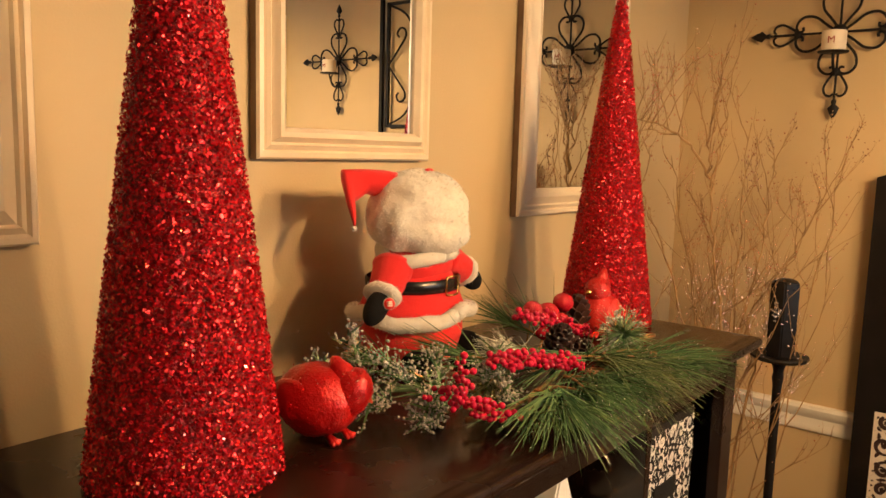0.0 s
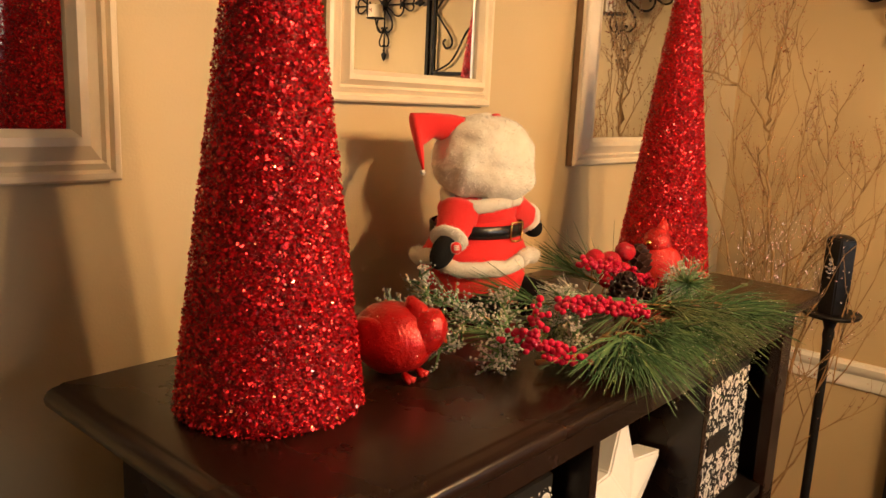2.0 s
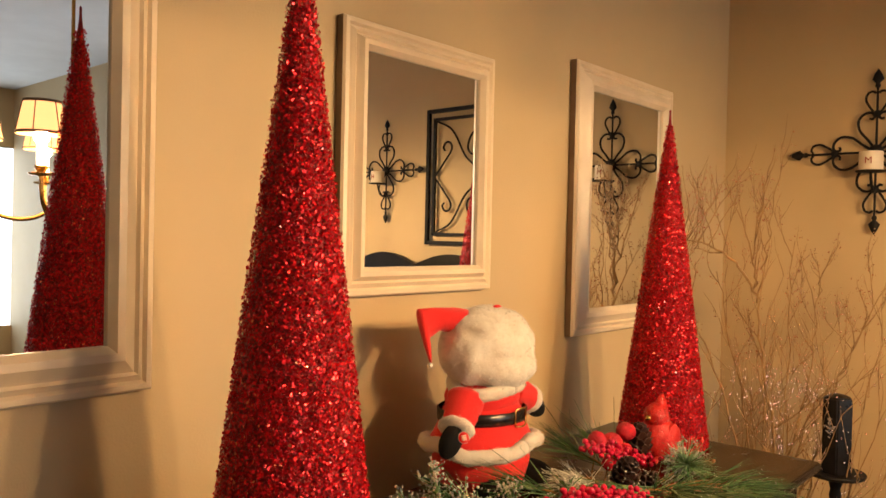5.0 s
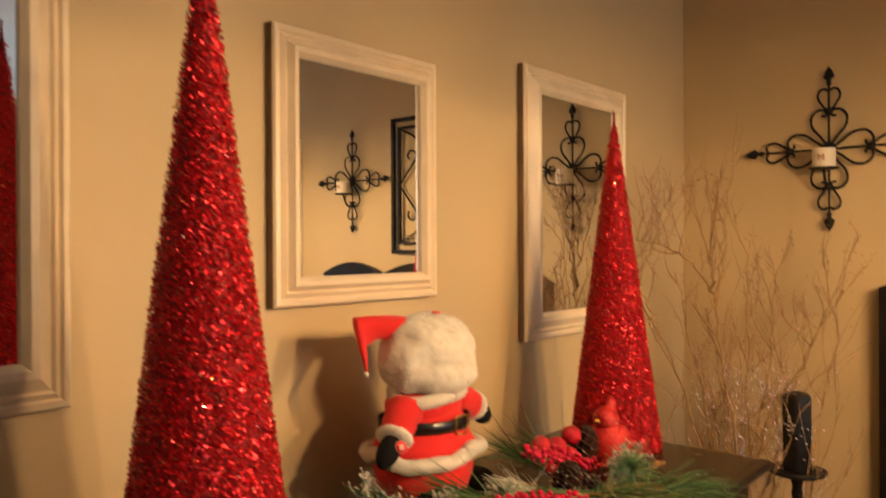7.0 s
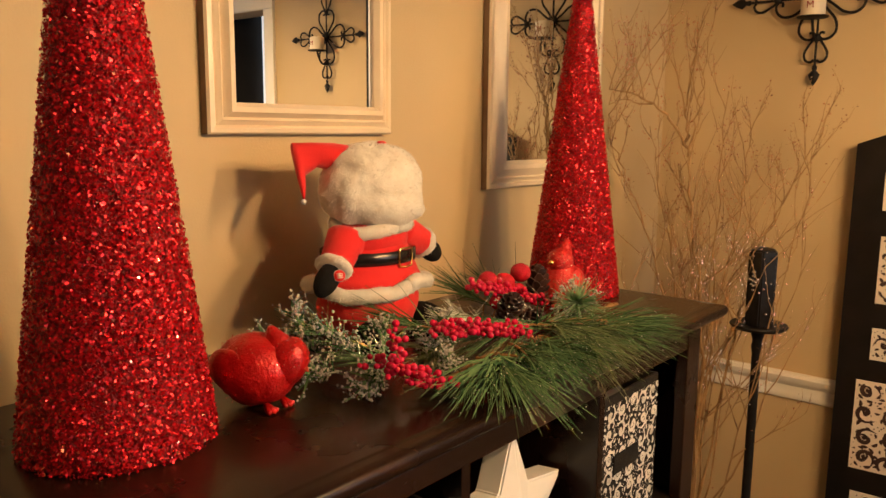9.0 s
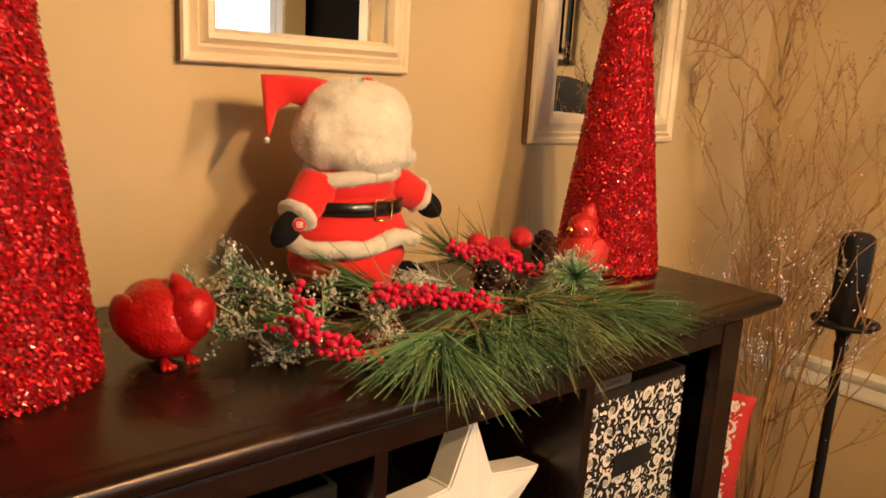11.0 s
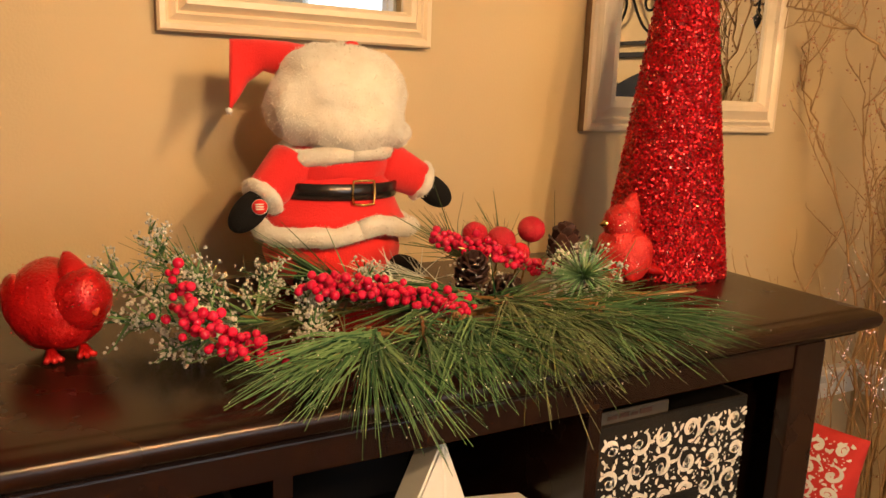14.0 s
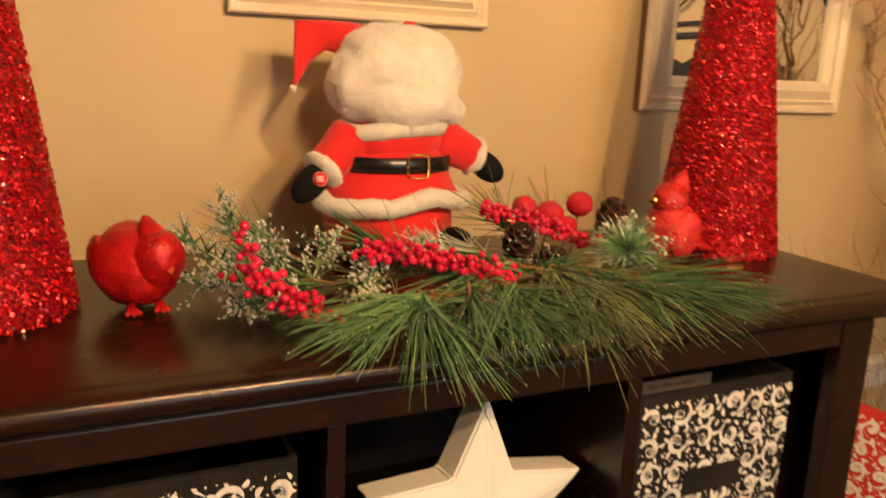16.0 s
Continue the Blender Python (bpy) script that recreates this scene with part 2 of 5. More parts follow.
def casing(name, x0, x1, z0, z1, label, sill=False):
    bm = bmesh.new()
    w, d = 0.07, 0.018
    box(bm, (x0 - w, FAR - d, z0), (x0, FAR - 0.001, z1), 0.004)
    box(bm, (x1, FAR - d, z0), (x1 + w, FAR - 0.001, z1), 0.004)
    box(bm, (x0 - w, FAR - d, z1 + 0.001), (x1 + w, FAR - 0.001, z1 + w), 0.004)
    if sill:
        box(bm, (x0 - w, FAR - 0.05, z0 - 0.03), (x1 + w, FAR - 0.001, z0 - 0.001), 0.004)
    return tagged(part(name, bm, TRIM_PAINT), label, "trim", "", "structure")


casing("door_1", DOOR0, DOOR1, 0, DOORZ, "white door casing round an open dark doorway")
# window shape added in place of a closed white door lit by daylight
win = casing("door_stand_in", WIN0, WIN1, WINZ0, WINZ1, "white casing round a glowing opening, standing in for a white door", True)
GLASS = bpy.data.materials.new("stand_in_glass")
GLASS.use_nodes = True
g = GLASS.node_tree.nodes["Principled BSDF"]
g.inputs["Transmission Weight"].default_value, g.inputs["Roughness"].default_value, g.inputs["IOR"].default_value = 1.0, 0.0, 1.45
for k in range(2):
    x0 = WIN0 + k * (WIN1 - WIN0) / 2
    x1 = x0 + (WIN1 - WIN0) / 2
    bm = bmesh.new()
    for lo, hi in (((x0, WINZ0), (x0 + 0.04, WINZ1)), ((x1 - 0.04, WINZ0), (x1, WINZ1)), ((x0 + 0.04, WINZ0), (x1 - 0.04, WINZ0 + 0.04)), ((x0 + 0.04, WINZ1 - 0.04), (x1 - 0.04, WINZ1))):
        box(bm, (lo[0], FAR + 0.03, lo[1]), (hi[0], FAR + 0.07, hi[1]))
    sash = part("stand_in_sash", bm, TRIM_PAINT, win)
    pane = part("pane", boxed((x0 + 0.04, FAR + 0.048, WINZ0 + 0.04), (x1 - 0.04, FAR + 0.052, WINZ1 - 0.04)), GLASS, sash)
    pane.visible_shadow = False
# glowing sheet that lends the door stand-in its brightness
tagged(part("backdrop", boxed((WIN0 - 0.1, FAR + 0.6, WINZ0 - 0.6), (WIN1 + 0.9, FAR + 0.62, WINZ1 + 0.6)), DAY), "bright overcast daylight glow behind an opening", "backdrop", "", "structure")
tagged(part("backdrop", boxed((EAST + 0.6, E0 - 0.9, EZ0 - 0.6), (EAST + 0.62, E1 + 0.9, EZ1 + 0.6)), DAY), "bright overcast daylight glow behind an opening", "backdrop", "", "structure")
bm = bmesh.new()
for y in (E0, (E0 + E1) / 2 - 0.02, E1 - 0.04):
    box(bm, (EAST + 0.03, y, EZ0), (EAST + 0.07, y + 0.04, EZ1))
for z in (EZ0, (EZ0 + EZ1) / 2, EZ1 - 0.04):
    box(bm, (EAST + 0.032, E0, z), (EAST + 0.068, E1, z + 0.04))
tagged(part("window_2", bm, TRIM_PAINT), "white window frame with daylight outside", "window", "", "structure")
area_lamp("window_light", look((EAST + 0.015, (E0 + E1) / 2, (EZ0 + EZ1) / 2), (0, (E0 + E1) / 2, (EZ0 + EZ1) / 2 - 0.1)), E1 - E0, EZ1 - EZ0, WINDOW_WATTS, (0.80, 0.90, 1.0))
# cool lamp added at the door stand-in, where no real window is known
area_lamp("window_light", look(((WIN0 + WIN1) / 2, FAR + 0.02, 1.5), ((WIN0 + WIN1) / 2, 0, 1.4)), WIN1 - WIN0, WINZ1 - WINZ0, WINDOW_WATTS * 0.4, (0.85, 0.93, 1.0))


def moulding(profile, a, b, out):
    """A strip of profile (distance from the wall, height) from a to b along a wall that faces out."""
    bm = bmesh.new()
    out = Vector(out)
    rings = [[bm.verts.new(Vector((q[0], q[1], 0)) + out * d + Vector((0, 0, z))) for d, z in profile] for q in (a, b)]
    for k in range(len(profile) - 1):
        bm.faces.new((rings[0][k], rings[0][k + 1], rings[1][k + 1], rings[1][k]))
    for ring in rings:
        bm.faces.new(ring)
    bmesh.ops.recalc_face_normals(bm, faces=bm.faces)
    return bm


RAIL = [(d, z + 0.022) for d, z in ((0.0, 0.695), (0.008, 0.695), (0.012, 0.703), (0.010, 0.712), (0.010, 0.735), (0.016, 0.742), (0.022, 0.752), (0.024, 0.764), (0.018, 0.772), (0.0, 0.774))]
SKIRT = [(0.0, 0.0), (0.016, 0.0), (0.016, 0.09), (0.010, 0.105), (0.006, 0.115), (0.0, 0.118)]
for prof, nm, lb in ((RAIL, "trim", "cream painted chair rail moulding"), (SKIRT, "baseboard", "cream painted baseboard")):
    tagged(part(nm, moulding(prof, (WALL + 0.03, FAR), (DOOR0 - 0.07, FAR), (0, -1, 0)), TRIM_PAINT, smooth=True, angle=40), lb, "trim", "", "structure")
    tagged(part(nm, moulding(prof, (WALL, NEAR), (WALL, FAR), (1, 0, 0)), TRIM_PAINT, smooth=True, angle=40), lb, "trim", "", "structure")

# ---- framed mirrors ----


def framed_mirror(y0, y1, z0, z1, w, label):
    ob = thing("framed_mirror", label, "mirror", "framed mirrors on the wall", pose(WALL, y0, z0))
    prof = [(0.0, 0.003), (0.0, 0.018), (0.003, 0.023), (0.010, 0.024), (0.014, 0.019), (0.017, 0.022), (0.022, 0.026), (0.026, 0.022), (0.70 * w, 0.034), (0.86 * w, 0.034), (0.93 * w, 0.029), (w, 0.024), (w, 0.016)]
    W_, H_ = y1 - y0, z1 - z0
    bm = bmesh.new()
    loops = []
    for d, h in prof:
        loops.append([bm.verts.new((h, y, z)) for y, z in ((d, d), (W_ - d, d), (W_ - d, H_ - d), (d, H_ - d))])
    for n_, (a, b) in enumerate(zip(loops, loops[1:])):
        for k in range(4):
            bm.faces.new((a[k], a[(k + 1) % 4], b[(k + 1) % 4], b[k])).material_index = 1 if n_ == 0 else 0
    bmesh.ops.recalc_face_normals(bm, faces=bm.faces)
    part("frame", bm, [FRAME_PAINT, FRAME_SIDE], ob, "cream painted moulded frame")
    part("backing", boxed((0.003, 0.006, 0.006), (0.0145, W_ - 0.006, H_ - 0.006)), FRAME_SIDE, ob)
    part("mirror_glass", boxed((0.015, w - 0.006, w - 0.006), (0.019, W_ - w + 0.006, H_ - w + 0.006)), MIRROR, ob, "clear silvered mirror glass")
    return ob


framed_mirror(-0.085, 0.421, 1.372, 2.012, 0.062, "large cream-framed mirror hung on the beige wall")
framed_mirror(0.738, 1.134, 1.477, 1.936, 0.049, "small cream-framed mirror hung above the plush doll")
framed_mirror(1.442, 1.940, 1.355, 1.996, 0.062, "large cream-framed mirror hung behind the red cone tree")

# ---- sideboard ----
FX, BX, Y0, Y1 = -0.396, -0.834, 0.284, 1.519
side = thing("sideboard", "dark espresso wooden sideboard with open cubbies and moulded top", "sideboard")
bm = bmesh.new()
loops = []
EDGE = [(0.020, -0.036), (0.020, -0.031), (0.013, -0.0295), (0.006, -0.0265), (0.002, -0.022), (0.0003, -0.0175), (0.0, -0.0135), (0.0012, -0.0095), (0.0038, -0.0062), (0.0075, -0.0040), (0.0120, -0.0028), (0.0165, -0.0022), (0.0190, -0.0008), (0.0230, 0.0), (0.10, 0.0)]
for d, z in EDGE:
    z += TOP
    loops.append([bm.verts.new(q) for q in ((BX, Y0 + d, z), (FX - d, Y0 + d, z), (FX - d, Y1 - d, z), (BX, Y1 - d, z))])
for a, b in zip(loops, loops[1:]):
    for k in range(4):
        bm.faces.new((a[k], a[(k + 1) % 4], b[(k + 1) % 4], b[k]))
bm.faces.new(loops[0][::-1])
bm.faces.new(loops[-1])
bmesh.ops.recalc_face_normals(bm, faces=bm.faces)
part("tabletop", bm, ESPRESSO, side, "glossy espresso top with moulded edge", smooth=True, angle=50)
AX = FX - 0.020
part("apron", boxed((AX - 0.018, Y0 + 0.137, 1.099), (AX, Y1 - 0.138, 1.129), 0.002), ESPRESSO, side)
for y in (Y0 + 0.082, Y1 - 0.137):
    part("stile", boxed((AX - 0.020, y, 0.0), (AX + 0.0015, y + 0.055, 1.1285), 0.003), ESPRESSO, side)
for y in (Y0 + 0.084, Y1 - 0.104):
    part("side_panel", boxed((BX, y, 0.0), (AX - 0.021, y + 0.02, 1.128)), ESPRESSO, side)
# cubby back and shelves carry the wood with shade in its colour
part("back_panel", boxed((BX, Y0 + 0.105, 0.05), (BX + 0.006, Y1 - 0.105, 1.128)), ESPRESSO_SHADED, side)
for y in (0.735, 1.067):
    part("divider", boxed((BX + 0.007, y, 0.05), (AX - 0.004, y + 0.017, 1.098), 0.001), ESPRESSO, side)
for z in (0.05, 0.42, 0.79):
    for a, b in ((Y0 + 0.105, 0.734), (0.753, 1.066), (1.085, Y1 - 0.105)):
        part("shelf", boxed((BX + 0.007, a, z), (AX - 0.005, b, z + 0.018), 0.001), ESPRESSO_SHADED, side)

# ---- glitter cone trees ----


def flakes(count, radius, height, size, seed, lift):
    """Small square flakes strewn over a cone, tipped at random."""
    rng = np.random.default_rng(seed)
    u = 1 - np.sqrt(1 - rng.random(count) * 0.998)
    a = rng.random(count) * 2 * np.pi
    r = radius * (1 - u)
    slope = np.arctan2(radius, height)
    n = np.stack([np.cos(a) * np.cos(slope), np.sin(a) * np.cos(slope), np.full(count, np.sin(slope))], 1)
    c = np.stack([r * np.cos(a), r * np.sin(a), u * height], 1) + n * (rng.random(count)[:, None] ** 1.5 * lift)
    n = n + rng.normal(0, 0.55, (count, 3))
    n /= np.linalg.norm(n, axis=1)[:, None]
    t = np.cross(n, rng.normal(0, 1, (count, 3)))
    t /= np.linalg.norm(t, axis=1)[:, None]
    b = np.cross(n, t)
    s = size * (0.6 + 0.8 * rng.random(count))[:, None]
    q = 0.5 + 0.6 * rng.random(count)[:, None]
    v = np.stack([c + t * s + b * s * q, c - t * s + b * s * q, c - t * s - b * s * q, c + t * s - b * s * q], 1).reshape(-1, 3)
    return v, np.arange(4 * count).reshape(-1, 4)


def flake_mesh(name, count, radius, height, size, seed, lift, mat):
    v, fc = flakes(count, radius, height, size, seed, lift)
    me = bpy.data.meshes.new(name)
    me.from_pydata(v.tolist(), [], fc.tolist())
    me.materials.append(mat)
    return me


def cone_tree(x, y, radius, height, seed, label):
    ob = thing("cone_tree", label, "cone tree", "red glitter cone trees", pose(x, y, TOP + 0.001, 0, 0, seed * 40))
    bm = bmesh.new()
    lathe(bm, [(0, 0.0), (radius - 0.004, 0.0)] + [(max((radius - 0.003) * (1 - k / 60), 0.002), height * k / 60) for k in range(0, 61)] + [(0, height + 0.003)], 64)
    for v in bm.verts:
        if v.co.z > 0.002:
            w = noise.noise(v.co * 90 + Vector((seed, 0, 0)))
            v.co.x *= 1 + 0.025 * w
            v.co.y *= 1 + 0.025 * w
    part("cone_body", bm, CONE_CORE, ob, smooth=True)
    part("sequin_layer", flake_mesh("sequins", 46000, radius, height, 0.00125, seed, 0.0045, SEQUIN), None, ob, "chopped red sequins and tinsel", kind="stuff")
    part("sparkle_layer", flake_mesh("sparkles", 2400, radius, height, 0.0011, seed + 7, 0.005, SEQUIN_BRIGHT), None, ob, "bright glitter flecks", kind="stuff")
    return ob


cone_tree(-0.643, 0.440, 0.0955, 0.758, 1, "tall red glitter cone tree beside the crested red bird")
cone_tree(-0.672, 1.406, 0.089, 0.682, 2, "tall red glitter cone tree near the sideboard's end")

# ---- plush doll ----


def plush_doll():
    bm = bmesh.new()
    R, F, K, V, G = 0, 1, 2, 3, 4
    # legs and seat, belly, chest
    blob(bm, scaled(0, 0.0, 0.052, 0.082, 0.094, 0.062), 4, R, 0.006, 16, 3)
    blob(bm, scaled(0.0, 0, 0.118, 0.070, 0.082, 0.072), 4, R, 0.003, 18, 5)
    blob(bm, scaled(0.0, 0, 0.165, 0.060, 0.075, 0.045), 4, R, 0.003, 18, 6)
    # flared coat skirt with fur hem
    skirt = [(0.071, 0.150), (0.078, 0.128), (0.088, 0.105), (0.099, 0.088), (0.086, 0.086)]
    lathe(bm, skirt, 48, R, Matrix.Diagonal((0.90, 1.06, 1, 1)))
    hem = []
    for k in range(49):
        a = 2 * math.pi * k / 48
        hem.append((0.091 * math.cos(a), 0.108 * math.sin(a), 0.089 + 0.007 * math.sin(3 * a + 0.6) + 0.003 * math.sin(7 * a)))
    n0 = len(bm.verts)
    tube(bm, hem, 0.0120, 14, F)
    for v in list(bm.verts)[n0:]:
        v.co += 0.0035 * Vector((noise.noise(v.co * 70), noise.noise(v.co * 70 + Vector((9, 0, 0))), noise.noise(v.co * 70 + Vector((0, 9, 0)))))
    # belt and buckle
    lathe(bm, [(0.0755, 0.128), (0.0785, 0.129), (0.0795, 0.148), (0.0765, 0.150)], 48, V, Matrix.Diagonal((0.94, 1.09, 1, 1)))
    by = 0.012
    bx = 0.0745
    loop = [(bx, by - 0.014, 0.124), (bx + 0.003, by, 0.123), (bx, by + 0.014, 0.124), (bx, by + 0.015, 0.139), (bx, by + 0.014, 0.154), (bx + 0.003, by, 0.155), (bx, by - 0.014, 0.154), (bx, by - 0.015, 0.139), (bx, by - 0.014, 0.124)]
    tube(bm, loop, 0.0018, 8, G)
    # collar of fur
    ring = [(0.008 + 0.052 * math.cos(a), 0.066 * math.sin(a), 0.193 + 0.006 * math.cos(a * 2) - 0.010 * math.cos(a) + 0.006 * math.sin(a)) for a in (2 * math.pi * k / 40 for k in range(41))]
    tube(bm, ring, 0.0115, 12, F)
    # big fur head tipped back: one fluffy mass that blends several rounded lobes
    mid = Vector((0.006, 0.004, 0.262))
    lobes = [((0.002, 0.008, 0.260), (0.082, 0.090, 0.068)), ((0.026, 0.010, 0.222), (0.062, 0.074, 0.042)), ((0.0, 0.034, 0.292), (0.054, 0.054, 0.032)), ((0.0, -0.018, 0.298), (0.050, 0.052, 0.028)), ((0.004, -0.050, 0.244), (0.054, 0.044, 0.048)), ((0.024, 0.078, 0.212), (0.028, 0.022, 0.018))]
    ball = bmesh.ops.create_icosphere(bm, subdivisions=6, radius=1.0)["verts"]
    for v in ball:
        d = v.co.normalized()
        total = 0.0
        for e, r in lobes:
            o = Vector([(mid[q] - e[q]) / r[q] for q in range(3)])
            w = Vector([d[q] / r[q] for q in range(3)])
            aa, bb, cc = w.dot(w), o.dot(w), o.dot(o) - 1
            disc = bb * bb - aa * cc
            if disc > 0:
                total += math.exp(((-bb + math.sqrt(disc)) / aa) / 0.005)
        reach = 0.005 * math.log(total) - 0.002
        q = mid + d * reach
        reach += 0.0042 * noise.noise(q * 34) + 0.0014 * noise.noise(q * 80)
        v.co = mid + d * reach
        for fc in v.link_faces:
            fc.material_index = F
    blob(bm, scaled(0.014, 0.018, 0.3270, 0.006, 0.010, 0.004), 2, R)
    # hat: folded back point that hangs to one side
    rows = [((-0.020, 0.322), (-0.020, 0.262), 0.048, -0.020), ((-0.055, 0.327), (-0.055, 0.280), 0.032, -0.022), ((-0.090, 0.328), (-0.084, 0.288), 0.020, -0.034), ((-0.124, 0.327), (-0.102, 0.272), 0.012, -0.042), ((-0.130, 0.280), (-0.117, 0.255), 0.008, -0.022), ((-0.136, 0.239), (-0.134, 0.238), 0.002, -0.002)]
    rings = []
    for (ty, tz), (by_, bz), th, cx in rows:
        hi, lo = Vector((cx, ty, tz)), Vector((cx, by_, bz))
        mid, half = (hi + lo) / 2, (hi - lo) / 2
        rings.append([bm.verts.new(mid + half * math.sin(a) + Vector((th * math.cos(a), 0, 0))) for a in (2 * math.pi * k / 20 for k in range(20))])
    for a, b in zip(rings, rings[1:]):
        for k in range(20):
            fc = bm.faces.new((a[k], a[(k + 1) % 20], b[(k + 1) % 20], b[k]))
            fc.material_index, fc.smooth = R, True
    bm.faces.new(rings[0][::-1]).material_index = R
    bm.faces.new(rings[-1]).material_index = R
    blob(bm, scaled(-0.002, -0.136, 0.237, 0.004, 0.004, 0.004), 2, F)
    # arms, cuffs, mittens, one boot
    for s, tip, cuff, sh in ((-1, (0.037, -0.136, 0.101), (0.030, -0.104, 0.132), (0.012, -0.060, 0.170)), (1, (0.006, 0.166, 0.116), (0.010, 0.126, 0.144), (0.006, 0.066, 0.172))):
        sh, cuff, tip = Vector(sh), Vector(cuff), Vector(tip)
        line = [sh.lerp(cuff, k / 8) for k in range(9)]
        tube(bm, line, 0.034, 18, R, 0.025)
        way = (cuff - sh).normalized()
        turn = way.to_track_quat("Z", "Y").to_matrix().to_4x4()
        blob(bm, Matrix.Translation(cuff) @ turn @ Matrix.Diagonal((0.031, 0.029, 0.011, 1)), 3, F, 0.003, 60, 3)
        way = (tip - cuff).normalized()
        turn = way.to_track_quat("Z", "Y").to_matrix().to_4x4()
        blob(bm, Matrix.Translation(cuff.lerp(tip, 0.55)) @ turn @ Matrix.Diagonal((0.018, 0.020, 0.034, 1)), 3, K)
        if s < 0:
            patch = Matrix.Translation(cuff.lerp(tip, 0.45) + Vector((0.0195, 0.004, 0.004))) @ pose(0, 0, 0, 20, 74, 0)
            lathe(bm, [(0, 0.0), (0.0098, 0.0), (0.0098, 0.002), (0, 0.002)], 20, 5, patch)
            lathe(bm, [(0, 0.002), (0.0092, 0.002), (0.0092, 0.003), (0, 0.003)], 20, 0, patch)
            for dz in (-0.003, 0.0, 0.003):
                q = patch @ Vector((dz, 0, 0.0036))
                box(bm, (q.x - 0.0012, q.y - 0.005, q.z - 0.0008), (q.x + 0.0012, q.y + 0.005, q.z + 0.0008), 0, 5)
    blob(bm, scaled(0.055, 0.078, 0.024, 0.040, 0.028, 0.024), 3, K)
    blob(bm, scaled(0.060, -0.045, 0.022, 0.040, 0.028, 0.022), 3, K)
    for fc in bm.faces:
        fc.smooth = True
    # short pile on the white fur: thin blades combed downwards
    bm.normal_update()
    frng = random.Random(3)
    furry = [fc for fc in bm.faces if fc.material_index == F]
    total = sum(fc.calc_area() for fc in furry)
    blades = []
    for fc in furry:
        want = 34000 * fc.calc_area() / total
        vs = [v.co for v in fc.verts]
        for _ in range(int(want) + (frng.random() < want % 1)):
            a, b = frng.random(), frng.random()
            q = vs[0].lerp(vs[1], a).lerp(vs[-1].lerp(vs[-2], a), b) if len(vs) > 3 else vs[0].lerp(vs[1], a).lerp(vs[2], b * 0.6)
            n = fc.normal
            comb = Vector((frng.gauss(0, 0.5), frng.gauss(0, 0.5), frng.gauss(-0.5, 0.5)))
            comb -= n * comb.dot(n)
            way = (n * frng.uniform(0.22, 0.50) + comb * 0.8).normalized()
            side = way.cross(n).normalized() * frng.uniform(0.0004, 0.0009)
            blades.append((q - n * 0.001, side, way * frng.uniform(0.0030, 0.0062)))
    for q, side, way in blades:
        fc = bm.faces.new([bm.verts.new(c) for c in (q - side, q + side, q + way)])
        fc.material_index = F
    ob = part("plush_doll", bm, [RED_PLUSH, WHITE_FUR, BLACK_FELT, BLACK_VINYL, GOLD, PANEL_WHITE], m=pose(-0.758, 0.916, TOP) @ Matrix.Diagonal((0.94, 0.94, 0.92, 1)))
    return tagged(ob, "red and white plush Christmas doll with fur head and belt", "plush doll")


plush_doll()

# ---- red glitter birds ----
BEAK_RED = material("beak_orange_red", (0.62, 0.10, 0.03), 0.35, second=(0.5, 0.05, 0.02), scale=60)


def speckle(bm_verts_source, count, size, seed):
    """Flat flecks on points taken from a mesh's faces."""
    rng = random.Random(seed)
    bm = bmesh.new()
    for c, n in (rng.choice(bm_verts_source) for _ in range(count)):
        n = (n + Vector((rng.gauss(0, 0.35), rng.gauss(0, 0.35), rng.gauss(0, 0.35)))).normalized()
        t = n.orthogonal().normalized()
        b = n.cross(t)
        s = size * rng.uniform(0.5, 1.3)
        c = c + n * 0.0008 + t * rng.gauss(0, 0.002) + b * rng.gauss(0, 0.002)
        bm.faces.new([bm.verts.new(c + p * s * t + q * s * b) for p, q in ((1, 1), (-1, 1), (-1, -1), (1, -1))])
    return bm


